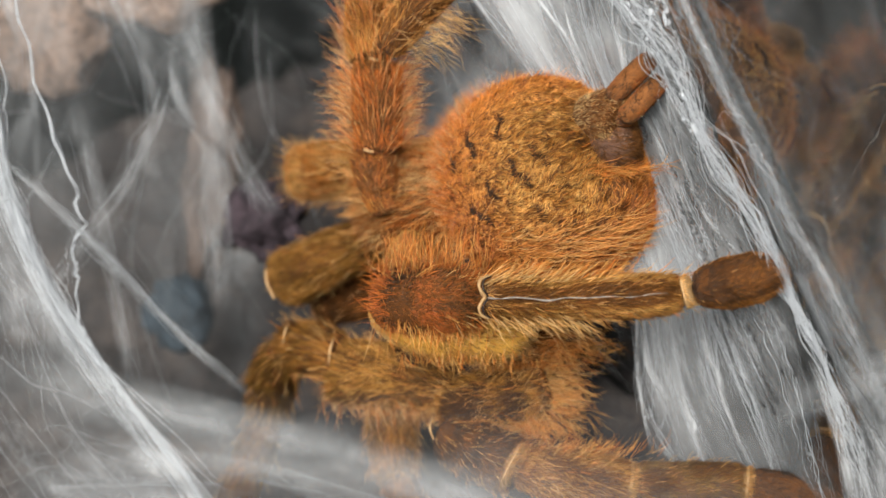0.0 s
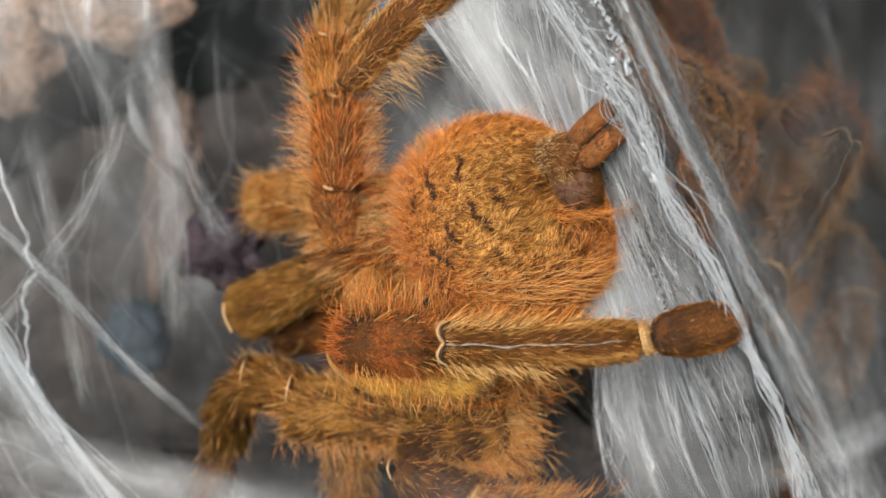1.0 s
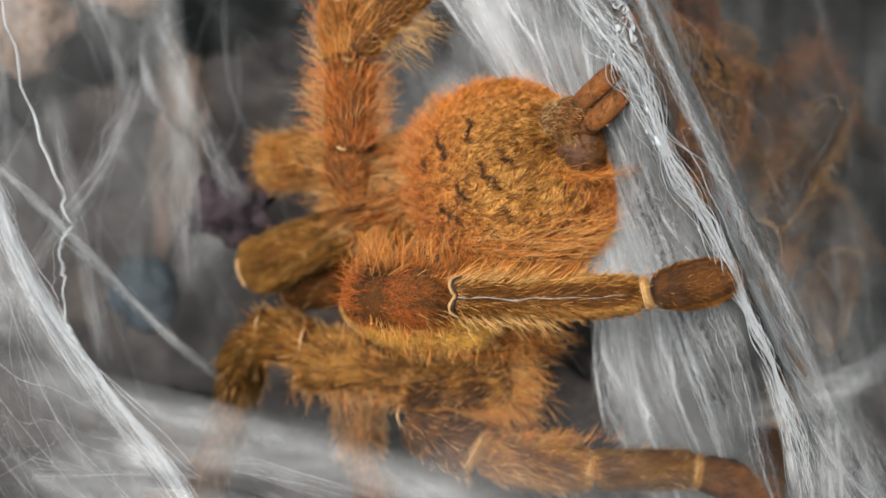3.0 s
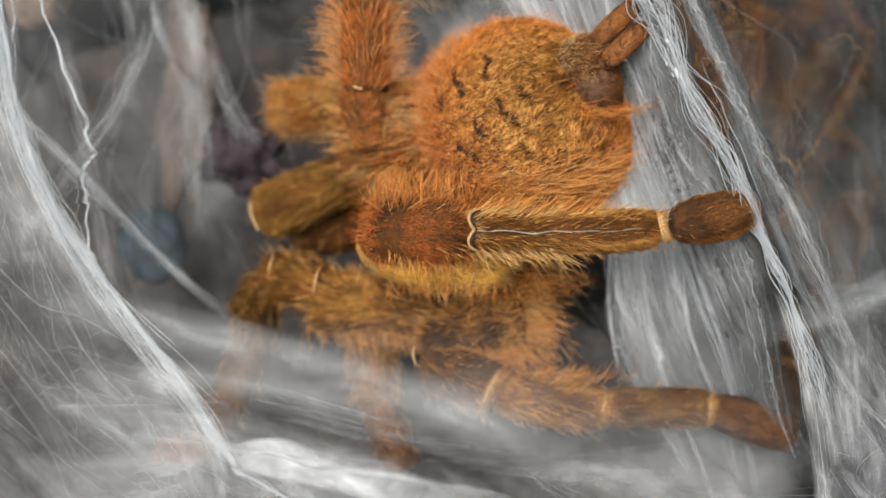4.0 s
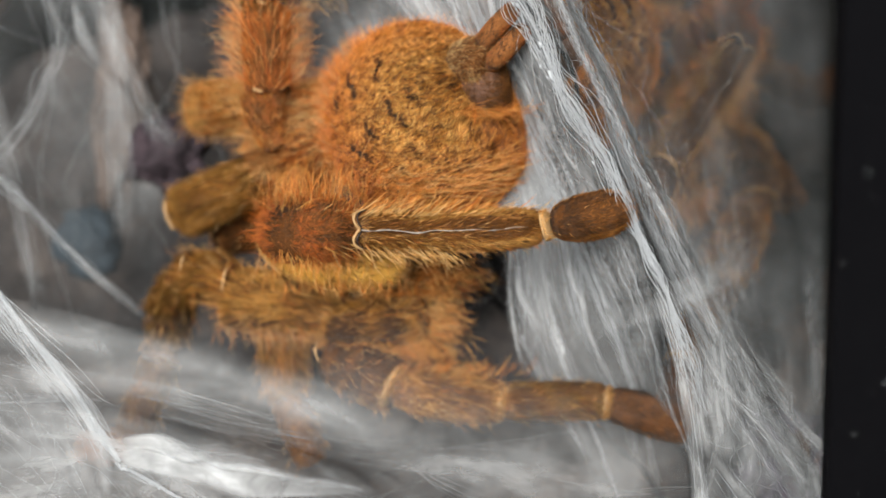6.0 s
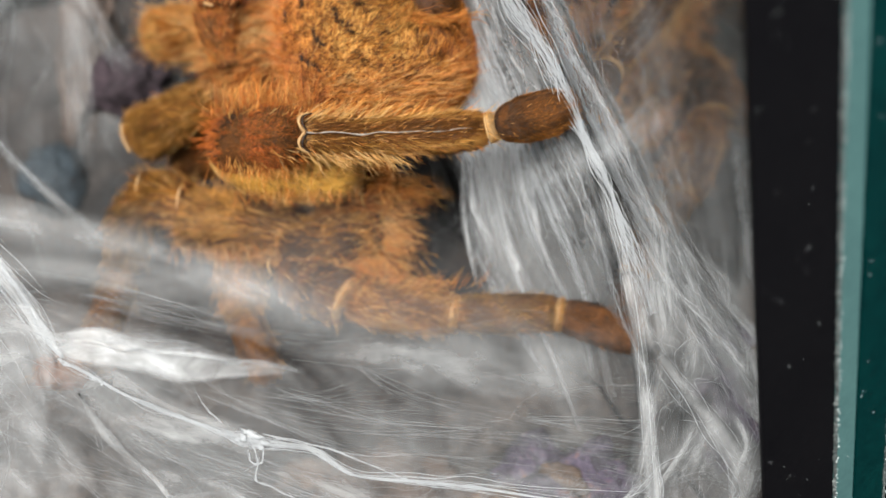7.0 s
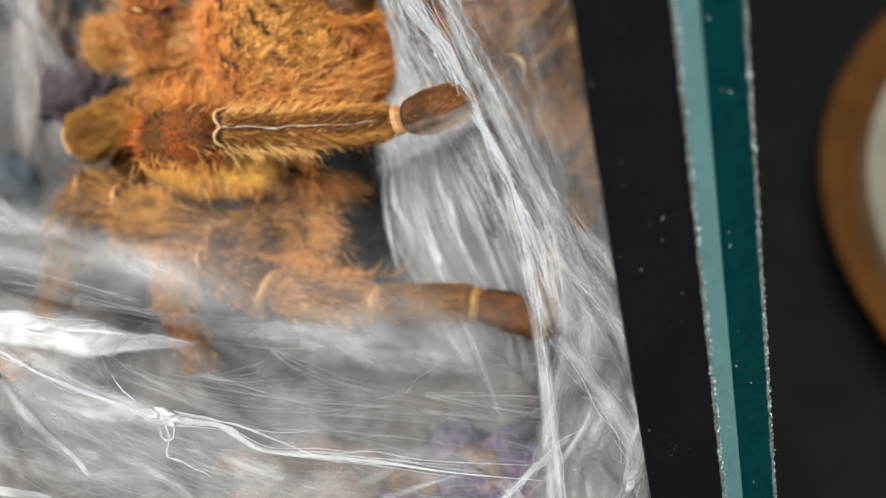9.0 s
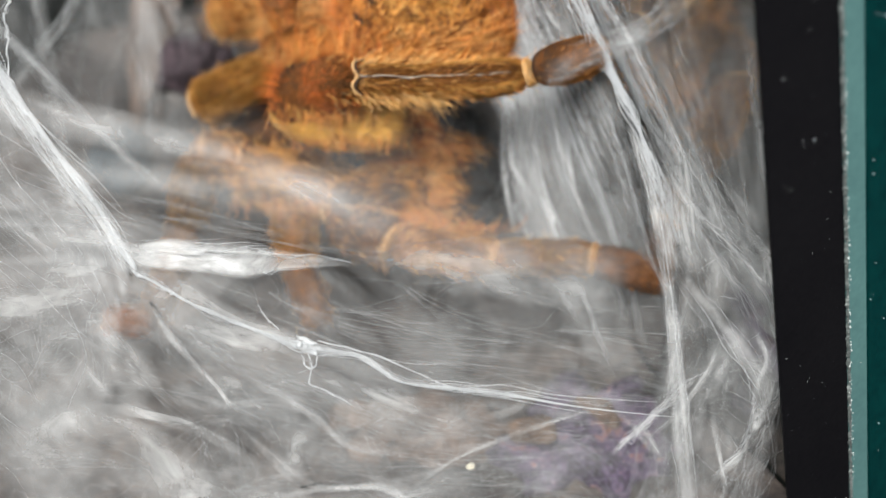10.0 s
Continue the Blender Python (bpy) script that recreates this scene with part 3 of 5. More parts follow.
    bristles(fem, (0.78, 1.85, -0.5), (0.2, 0.15, 0.1), (0.85, -0.1, -0.3), 260, (0.16, 0.36), (ORANGE, GOLD), 0.0031, 0.35)


def build_raised_leg():
    halo = dict(long_dense=170, long_size=(0.16, 0.44), long_shades=(SAND, ORANGE, RUST * 1.6))
    limb("trochanter", [(-1.0, 1.75, 0.84), (-1.08, 1.68, 1.15), (-1.13, 1.55, 1.46)], [0.13, 0.2, 0.22], (UMBER, BROWN, RUST, OCHRE), 0.065, 6500, 60, (0.1, 0.24))
    tib = limb("patella", [(-1.06, 1.55, 1.42), (-1.07, 1.5, 1.9), (-1.07, 1.47, 2.36)], [0.23, 0.245, 0.24], (UMBER, BROWN, RUST, ORANGE * 0.9), 0.05, 8000, label="rust-red segment with a halo of pale bristles", dark_face=0.22, face_wide=0.6, **halo)
    bristles(tib, (-1.3, 1.6, 1.95), (0.05, 0.1, 0.3), (-1.0, 0.0, 0.3), 300, (0.2, 0.46), (ORANGE, SAND), 0.003, 0.3)
    bristles(tib, (-0.84, 1.6, 1.95), (0.05, 0.1, 0.3), (1.0, 0.0, 0.3), 260, (0.16, 0.4), (ORANGE, SAND), 0.003, 0.3)
    limb("tibia", [(-1.13, 1.48, 2.36), (-1.17, 1.5, 2.66), (-1.17, 1.55, 2.98)], [0.21, 0.22, 0.21], (BROWN, OCHRE, OCHRE, GOLD), 0.06, 5500, label="ochre segment with a halo of pale bristles", **halo)
    meta = limb("metatarsus", [(-1.0, 1.32, 2.42), (-0.6, 1.15, 2.87), (-0.1, 0.95, 3.3), (0.28, 0.8, 3.62)], [0.16, 0.19, 0.195, 0.18], (UMBER, BROWN, OCHRE, GOLD), 0.058, 7500, 140, (0.12, 0.3), dark_face=0.2, face_wide=0.5)
    bristles(meta, (-0.55, 1.2, 2.7), (0.2, 0.1, 0.15), (0.8, 0.0, -0.45), 260, (0.12, 0.34), (GOLD, SAND), 0.003, 0.3)
    limb("tarsus", [(0.34, 0.78, 3.68), (0.55, 0.7, 3.88), (0.8, 0.6, 4.08)], [0.18, 0.22, 0.2], (DARK, UMBER, BROWN, OCHRE), 0.06, 6500, 20, (0.08, 0.14), label="dark brown padded foot")
    limb("ankle", [(0.24, 0.81, 3.58), (0.38, 0.77, 3.71)], [0.19, 0.18], (GOLD, SAND), 0.05, 1200, 0, skin=PALE_SKIN, label="pale bare skin at the ankle")
    limb("femur", [(-1.16, 1.75, 2.95), (-0.95, 1.88, 3.6), (-0.74, 2.0, 4.4)], [0.2, 0.21, 0.2], (UMBER, OLIVE, OCHRE, SAND), 0.08, 5500, 200, (0.14, 0.36))
    for where in ((-1.09, 1.27, 2.36), (-1.17, 1.28, 2.5), (-1.2, 1.32, 2.98), (-1.14, 1.3, 1.45)):
        k = np.asarray(where)
        v, f = tube_arrays(smooth_line([k + (-0.04, 0.04, 0.02), k + (0, 0.01, 0), k + (0.05, 0.04, -0.01)], 10), 0.018, 8)
        mesh_object("joint_fold", at(v), f, PALE_SKIN, spider, "small pale fold of skin at a leg joint")


def build_other_legs():
    limb("palp", [(-1.3, 2.9, 1.5), (-1.75, 3.1, 1.46), (-2.2, 3.25, 1.45)], [0.27, 0.32, 0.29], (OCHRE, ORANGE, GOLD, GOLD), 0.07, 4500, 130, (0.14, 0.34))
    # middle leg with its square knee
    limb("femur", [(-0.6, 2.2, 0.74), (-1.45, 2.6, 0.53), (-2.3, 2.82, 0.16)], [0.22, 0.27, 0.31], (UMBER, OLIVE, OCHRE, GOLD * 0.8), 0.085, 6000, 60, (0.1, 0.22))
    # Added segment in dark tints, standing for the shadow below the middle leg.
    limb("shaded_segment", [(-0.8, 3.3, 0.3), (-1.4, 3.45, 0.12), (-2.0, 3.56, -0.05)], [0.36, 0.36, 0.3], (DARK, UMBER, BROWN), 0.07, 4000, 20)
    v, f = tube_arrays(smooth_line([(-2.42, 2.62, 0.3), (-2.4, 2.58, 0.16), (-2.32, 2.6, -0.02)], 14), 0.018, 8)
    mesh_object("joint_membrane", at(v), f, PALE_SKIN, spider, "pale rim of skin at the square knee")
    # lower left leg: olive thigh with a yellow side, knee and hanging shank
    thigh = limb("femur", [(-0.2, 2.3, -1.02), (-0.95, 2.25, -0.87), (-1.62, 2.2, -0.76)], [0.29, 0.33, 0.31], (DARK, UMBER, OLIVE, OCHRE, GOLD), 0.085, 8500, 110, (0.14, 0.34), dark_face=0.3, face_way=(0, -0.45, 0.9), face_wide=0.75)
    bristles(thigh, (-1.0, 2.05, -1.12), (0.3, 0.12, 0.05), (0.3, -0.2, -0.9), 200, (0.14, 0.32), (ORANGE, SAND), 0.0031, 0.3)
    limb("patella", [(-1.5, 2.2, -0.64), (-1.82, 2.28, -0.55), (-2.14, 2.42, -0.53)], [0.24, 0.26, 0.23], (DARK, UMBER, OLIVE, OCHRE), 0.09, 5500, 90, (0.12, 0.3))
    limb("tibia", [(-2.12, 2.45, -0.55), (-2.33, 2.58, -0.9), (-2.42, 2.7, -1.32)], [0.23, 0.26, 0.19], (DARK, UMBER, OLIVE, OLIVE), 0.1, 4500, 70)
    limb("metatarsus", [(-2.42, 2.7, -1.38), (-2.68, 2.78, -2.0), (-2.86, 2.8, -2.5)], [0.2, 0.19, 0.17], (DARK, UMBER, BROWN, OLIVE), 0.08, 4500, 40)
    limb("tarsus", [(-2.86, 2.8, -2.55), (-3.15, 2.8, -2.6), (-3.46, 2.78, -2.62)], [0.18, 0.2, 0.16], (DARK, UMBER, RUST), 0.06, 4500, 10)
    # leg between
    limb("tibia", [(-1.0, 2.5, -1.15), (-1.0, 2.35, -1.5), (-0.93, 2.2, -1.9)], [0.27, 0.23, 0.19], (UMBER, OLIVE, OCHRE), 0.09, 4500, 90)
    limb("metatarsus", [(-0.93, 2.2, -1.88), (-0.8, 2.14, -2.25), (-0.66, 2.08, -2.58)], [0.18, 0.18, 0.14], (UMBER, BROWN, OCHRE), 0.08, 4500, 40)
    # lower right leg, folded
    thigh = limb("femur", [(0.64, 2.02, -0.92), (0.15, 1.9, -1.02), (-0.38, 1.75, -1.2)], [0.32, 0.3, 0.23], (DARK * 0.8, DARK, UMBER, OLIVE, OCHRE), 0.085, 8500, 110, (0.14, 0.32), dark_face=0.15, face_wide=0.45)
    bristles(thigh, (0.72, 1.85, -0.98), (0.14, 0.12, 0.16), (0.85, -0.1, -0.35), 620, (0.1, 0.3), (ORANGE, GOLD, SAND), 0.0031, 0.35)
    bristles(thigh, (0.38, 1.8, -1.28), (0.3, 0.12, 0.05), (0.6, -0.1, -0.75), 420, (0.12, 0.3), (ORANGE, GOLD), 0.0031, 0.3)
    limb("patella", [(-0.46, 1.66, -1.36), (-0.1, 1.55, -1.54), (0.28, 1.4, -1.66)], [0.2, 0.28, 0.27], (DARK * 0.8, DARK, UMBER, BROWN), 0.075, 8000, 90, (0.1, 0.24))
    tib = limb("tibia", [(0.24, 1.4, -1.66), (0.8, 1.35, -1.75), (1.4, 1.33, -1.82)], [0.18, 0.24, 0.2], (UMBER, BROWN, OCHRE, GOLD), 0.075, 8500, 110, (0.12, 0.28))
    bristles(tib, (0.9, 1.35, -1.53), (0.3, 0.1, 0.03), (0.7, 0.0, 0.7), 200, (0.1, 0.26), (ORANGE, GOLD), 0.003, 0.25)
    limb("metatarsus", [(1.42, 1.33, -1.82), (2.0, 1.38, -1.82), (2.52, 1.4, -1.82)], [0.185, 0.19, 0.175], (UMBER, BROWN, OLIVE, OLIVE), 0.065, 6000, 40, (0.1, 0.2))
    limb("tarsus", [(2.55, 1.4, -1.83), (3.0, 1.38, -1.96), (3.4, 1.25, -2.1)], [0.165, 0.205, 0.2, 0.15], (DARK * 0.8, DARK, UMBER, BROWN), 0.05, 6000, 10, (0.06, 0.1))
    for a, b, wide in (((1.36, 1.32, -1.81), (1.46, 1.32, -1.83), 0.185), ((2.48, 1.39, -1.82), (2.58, 1.39, -1.84), 0.165), ((0.2, 1.38, -1.62), (0.3, 1.37, -1.68), 0.24)):
        limb("joint_membrane", [a, b], [wide * 0.85, wide, wide * 0.85], (OCHRE, GOLD * 0.8, GOLD), 0.05, 5000, 80, (0.06, 0.14), skin=PALE_SKIN, label="pale bare skin at the leg joint")
    for line in ([(-2.1, 2.15, -0.3), (-2.13, 2.14, -0.42), (-2.16, 2.2, -0.62)], [(-1.57, 1.93, -0.42), (-1.6, 1.88, -0.54), (-1.62, 1.9, -0.7)], [(-0.52, 1.5, -1.2), (-0.54, 1.42, -1.3), (-0.5, 1.42, -1.42)]):
        v, f = tube_arrays(smooth_line(line, 14), 0.014 * np.sin(np.linspace(0.3, 2.84, 14)), 8)
        mesh_object("joint_membrane", at(v), f, PALE_SKIN, spider, "pale bare skin at the leg joint")
    # head part, mostly hidden
    limb("carapace", [(-0.1, 2.2, 1.25), (-0.65, 2.2, 1.05), (-1.2, 2.4, 0.95)], [0.5, 0.55, 0.42], (BROWN, RUST, ORANGE, SAND * 0.8), 0.14, 3500, 260, (0.16, 0.4), label="rust-red hairy head part")


build_crossing_leg()
build_raised_leg()
build_other_legs()


# ---- silk ----
def veil(name, left, right, mat, nu=60, nv=26, ripple=0.08, fade=(0.12, 0.12, 0.1, 0.1), parent=None, label="", sag=1.0, dense=0.0):
    """Cloth of silk between two lines of points; U runs along the lines, V from one to the other (centimetres)."""
    a, b = smooth_line(left, nu), smooth_line(right, nu)
    v = np.linspace(0, 1, nv)
    grid = a[:, None] * (1 - v)[None, :, None] + b[:, None] * v[None, :, None]
    deep = (v**sag)[None]
    grid[:, :, 1] = a[:, 1:2] * (1 - deep) + b[:, 1:2] * deep
    sway = smooth_line(rng.normal(0, 1, (7, nv)), nu)[:, :, None] * np.array([0.3, 1.0, 0.3]) * ripple
    grid = grid + smooth_line(sway.transpose(1, 0, 2).reshape(nv, -1)[:: max(1, nv // 6)], nv).reshape(nv, nu, 3).transpose(1, 0, 2)
    far_u = np.r_[0, np.cumsum(np.linalg.norm(np.diff((a + b) / 2, axis=0), axis=1))]
    wide = np.linalg.norm(a - b, axis=1).mean()
    uv = np.stack(np.broadcast_arrays(far_u[:, None], (v * wide)[None]), -1).reshape(-1, 2)
    u = np.linspace(0, 1, nu)

    def edge(x, lo, hi):
        return np.clip(x / max(lo, 1e-3), 0, 1) * np.clip((1 - x) / max(hi, 1e-3), 0, 1)

    thin = (edge(u, fade[0], fade[1])[:, None] * edge(v, fade[2], fade[3])[None]).ravel()
    if dense:
        thin = thin * np.tile(dense + (1 - dense) * np.exp(-v * 6), nu)
    faces = [(i * nv + j, (i + 1) * nv + j, (i + 1) * nv + j + 1, i * nv + j + 1) for i in range(nu - 1) for j in range(nv - 1)]
    col = np.c_[thin, thin, thin, np.ones_like(thin)]
    ob = mesh_object(name, indoors(at(grid.reshape(-1, 3))), faces, mat, parent, label, uv=uv, thin=col)
    return ob, grid


def fibres_on(grid, count, parent, r=(0.0009, 0.0032), span=(0.15, 0.9), lift=0.06, stray=0.03, slant=0.08, name="threads", crowd=1.0, mat=None):
    """Single threads that run along a cloth."""
    nu, nv, _ = grid.shape
    lines, radii = [], []
    for _ in range(count):
        share = rng.uniform(*span)
        u0 = rng.uniform(0, 1 - share)
        v0, v1 = np.clip(rng.uniform(0.02, 0.98) ** crowd + np.array([0, rng.normal(0, slant)]), 0, 1)
        k = 20
        u, v = np.linspace(u0, u0 + share, k) * (nu - 1.001), np.linspace(v0, v1, k) * (nv - 1.001)
        i, j = u.astype(int), v.astype(int)
        fu, fv = (u - i)[:, None], (v - j)[:, None]
        p = (grid[i, j] * (1 - fu) + grid[i + 1, j] * fu) * (1 - fv) + (grid[i, j + 1] * (1 - fu) + grid[i + 1, j + 1] * fu) * fv
        p = p + wobble(k, stray, 5) + np.array([0, -rng.uniform(0, lift), 0])
        lines.append(indoors(at(p)))
        thick = r[0] + (r[1] - r[0]) * rng.random() ** 3
        radii.append(0.01 * thick * np.interp(np.linspace(0, 1, k), [0, 0.15, 0.85, 1], [0.3, 1, 1, 0.3]))
    return tagged(tubes(name, lines, radii, mat or SILK, parent, sides=3), kind="stuff")


def cords(grid, count, parent, fibres=9, wide=(0.012, 0.04), r=(0.0014, 0.0042), span=(0.25, 0.85), slant=0.05, crowd=1.0, name="cords"):
    """Bright bundles of threads drawn tight along a cloth."""
    nu, nv, _ = grid.shape
    lines, radii = [], []
    k = 26
    for _ in range(count):
        share = rng.uniform(*span)
        u0 = rng.uniform(0, 1 - share)
        v0 = rng.uniform(0.03, 0.97) ** crowd
        v1 = v0 + rng.normal(0, slant)
        half = rng.uniform(*wide)
        for _ in range(fibres):
            lo, hi = np.sort(rng.uniform(0, 1, 2)) if rng.random() < 0.6 else (0.0, 1.0)
            t = np.linspace(lo, hi, k)
            u, v = (u0 + share * t) * (nu - 1.001), np.clip(v0 + (v1 - v0) * t, 0, 1) * (nv - 1.001)
            i, j = u.astype(int), v.astype(int)
            fu, fv = (u - i)[:, None], (v - j)[:, None]
            p = (grid[i, j] * (1 - fu) + grid[i + 1, j] * fu) * (1 - fv) + (grid[i, j + 1] * (1 - fu) + grid[i + 1, j + 1] * fu) * fv
            p = p + wobble(k, half, 5) * (1, 0.6, 0.4) - np.array([0, rng.uniform(0, 0.03), 0])
            lines.append(indoors(at(p)))
            radii.append(0.01 * rng.uniform(*r) * (1 + wobble(k, 0.25, 9)[:, 0]).clip(0.3, 2) * np.interp(np.linspace(0, 1, k), [0, 0.1, 0.9, 1], [0.3, 1, 1, 0.3]))
    return tagged(tubes(name, lines, radii, SOFT_SILK, parent, sides=3), kind="stuff")


def strand(name, points, r, label, fibres=34, rough=0.02, fray=0.35, fine=(0.0015, 0.0055), category="silk strand", solid=0.26, waves=9, kinks=13, mat=None):
    """One strand: a loose bundle of fine fibres, here tight, there frayed."""
    n = 64
    core = smooth_line(points, n) + wobble(n, rough, kinks)
    rad = np.interp(np.linspace(0, 1, n), np.linspace(0, 1, len(r)), r) * (1 + 0.5 * wobble(n, 0.7, n // 4)[:, 0]).clip(0.25, 2)
    _, s, u = frames_of(core)
    lines, radii = [], []
    for k in range(fibres):
        a = wobble(n, 0.55, waves)
        p = core + rad[:, None] * (a[:, :1] * s + a[:, 1:2] * u)
        lo, hi = 0, n
        if rng.random() < 0.5:
            lo = rng.integers(0, n - 24)
            hi = lo + rng.integers(20, n - lo + 1)
            if rng.random() < fray:
                t = np.linspace(0, 1, hi - lo)[:, None] ** 3
                p[lo:hi] += t * rng.normal(0, 0.12, 3)
        lines.append(indoors(at(p[lo:hi])))
        radii.append(0.01 * rng.uniform(*fine) * np.interp(np.linspace(0, 1, hi - lo), [0, 0.1, 0.9, 1], [0.3, 1, 1, 0.3]))
    lines.append(indoors(at(core)))
    radii.append(0.01 * rad * solid)
    return tagged(tubes(name, lines, radii, mat or SOFT_SILK, sides=4), label, category)


def ribbon(points, width, most, label, seed, fibres=40, layers=1, ends=0.12, parent=None, across=9.0, low=0.06):
    """A soft band of matted silk; its width is one number or one for each point."""
    p = np.asarray(points, float)
    way = np.gradient(p, axis=0)
    half = np.stack([-way[:, 2], 0 * way[:, 0], way[:, 0]], 1)
    half *= (np.broadcast_to(width, len(p)) / 2 / (np.linalg.norm(half, axis=1) + 1e-9))[:, None]
    mat = veil_material("band_silk", most, 1.2, across, 0.2, seed, 0.9, low)
    ob, grid = veil("silk_band" if parent is None else "wisp", p - half, p + half, mat, 50, 10, 0.03, (ends, ends, 0.35, 0.35), parent, label if parent is None else "")
    if parent is None:
        tagged(ob, category="silk band")
    for k in range(1, layers):
        q = p + rng.normal(0, 0.02, 3) - np.array([0, 0.03 * k, 0])
        veil("layer", q - half * 0.8, q + half * 0.8, mat, 50, 10, 0.05, (ends, ends, 0.3, 0.3), ob)
    if fibres and parent is None:
        fibres_on(grid, fibres, ob, (0.0009, 0.003), (0.15, 0.8), stray=0.03, slant=0.3)
    return ob


def wisps(grid, count, parent, width=(0.03, 0.12), span=(0.12, 0.45), most=0.7, spread=0.35):
    """Faint drawn-out wisps that lie on a cloth in all directions."""
    nu, nv, _ = grid.shape
    for k in range(count):
        u0, v0 = rng.uniform(0.02, 0.9), rng.uniform(0.02, 0.9)
        u1, v1 = np.clip(u0 + rng.choice([-1, 1]) * rng.uniform(*span), 0, 0.99), np.clip(v0 + rng.normal(0, spread), 0, 0.99)
        t = np.linspace(0, 1, 7)
        i, j = ((u0 + (u1 - u0) * t) * (nu - 1)).astype(int), ((v0 + (v1 - v0) * t) * (nv - 1)).astype(int)
        pts = smooth_line(grid[i, j][::2], 9) + wobble(9, 0.06, 4) - np.array([0, rng.uniform(0.02, 0.12), 0])
        ribbon(pts, rng.uniform(*width), most * rng.uniform(0.5, 1.1), "", 200.0 + 3.7 * k, 0, 1, 0.3, parent, 12.0)


def tufts(grid, count, parent, threads=12, r=(0.0004, 0.0017), reach=(0.12, 0.4), spread=0.06, depth=(-0.05, 0.05), bowed=0.05):
    """Threads that leave one point of a cloth and spread like a brush."""
    nu, nv, _ = grid.shape
    lines, radii = [], []
    for _ in range(count):
        start, turn, far = rng.uniform(0.05, 0.95, 2), rng.uniform(0, 2 * np.pi), rng.uniform(*reach)
        end = start + far * np.array([math.cos(turn), math.sin(turn)])
        bow, deep = rng.normal(0, bowed, 2), rng.uniform(*depth)
        for _ in range(threads):
            t = np.linspace(0, rng.uniform(0.6, 1.0), 14)[:, None]
            q = start + rng.normal(0, 0.006, 2) + t * (end + rng.normal(0, spread, 2) - start) + t * (1 - t) * 4 * (bow + rng.normal(0, 0.02, 2))
            q = np.clip(q, 0, 0.999) * (nu - 1.001, nv - 1.001)
            i, j = q[:, 0].astype(int), q[:, 1].astype(int)
            fu, fv = q[:, :1] - i[:, None], q[:, 1:] - j[:, None]
            p = (grid[i, j] * (1 - fu) + grid[i + 1, j] * fu) * (1 - fv) + (grid[i, j + 1] * (1 - fu) + grid[i + 1, j + 1] * fu) * fv
            lines.append(indoors(at(p + wobble(14, 0.014, 5) + np.array([0, deep - rng.uniform(0, 0.1), 0]))))
            radii.append(0.01 * (r[0] + (r[1] - r[0]) * rng.random() ** 2) * np.interp(t[:, 0], [0, 0.1, 1], [1, 1, 0.3]))
    return tagged(tubes("thread_tufts", lines, radii, FINE_SILK, parent, sides=3), kind="stuff")


def silk_knots(count, line, parent, spread=(0.13, 0.03, 0.12), size=(0.005, 0.022), name="knots"):
    """Uneven beads of gathered silk along a line."""
    verts, faces = [], []
    ball = bmesh.new()
    bmesh.ops.create_icosphere(ball, subdivisions=2, radius=1)
    shape, tris = np.array([v.co for v in ball.verts]), [tuple(v.index for v in f.verts) for f in ball.faces]
    ball.free()
    path = smooth_line(line, 200)
    way = np.gradient(path, axis=0)
    way /= np.linalg.norm(way, axis=1)[:, None]
    for _ in range(count):
        k = rng.integers(0, 200)
        c = path[k] + rng.normal(0, 1, 3) * spread
        bead = shape * rng.uniform(0.55, 1.35, (len(shape), 1)) * (1, 0.6, 1)
        bead = bead + (bead @ way[k])[:, None] * way[k] * rng.uniform(0.2, 2.2)
        b = len(verts)
        verts += indoors(at(c + bead * (size[0] + (size[1] - size[0]) * rng.random() ** 2))).tolist()
        faces += [tuple(i + b for i in f) for f in tris]
    return tagged(mesh_object(name, verts, faces, SILK, parent), kind="stuff")


# the bright fan behind the spider
main_left = [(-0.9, 0.6, 4.2), (-0.2, 0.9, 3.0), (0.9, 1.5, 1.4), (1.42, 1.7, -0.1), (1.68, 2.0, -1.4), (2.3, 2.1, -2.6), (2.9, 1.9, -3.8)]
main_right = [(1.8, -0.4, 4.2), (1.85, -0.45, 2.2), (2.1, -0.25, 1.15), (2.5, -0.1, 0.4), (2.9, -0.12, -0.5), (3.42, 0.95, -2.0), (3.5, 0.9, -3.8)]
fan, fan_grid = veil("web_sheet", main_left, main_right, veil_material("dense_silk", 0.95, 0.3, 4.6, 0.24, 0.0, 0.9, 0.36), fade=(0.02, 0.62, 0.15, 0.12), label="dense white silk sheet stretched from glass to ground", sag=3.2)
back_left, back_right = (np.array(line) + (0.05, 0.12, 0.0) for line in (main_left, main_right))
veil("backing", back_left, back_right, veil_material("cloudy_silk", 0.7, 0.6, 2.6, 0.32, 91.0, 1.8, 0.2), fade=(0.02, 0.55, 0.1, 0.1), parent=fan, sag=3.2)
tagged(fan, category="spider web")
fibres_on(fan_grid[:44], 150, fan, (0.0005, 0.0026), span=(0.08, 0.5), slant=0.24, crowd=1.3, mat=FINE_SILK)
wisps(fan_grid[:44], 30, fan, (0.03, 0.1), (0.2, 0.75), 1.0, 0.09)
wisps(fan_grid[:50, 12:], 12, fan, (0.03, 0.09), (0.25, 0.8), 1.0, 0.08)
fibres_on(fan_grid[:46], 50, fan, (0.0007, 0.0024), span=(0.05, 0.3), slant=0.25, stray=0.06, name="cross_threads")
fibres_on(fan_grid[:46], 14, fan, (0.0012, 0.0045), (0.1, 0.5), stray=0.02, name="thick_threads", crowd=2.0)
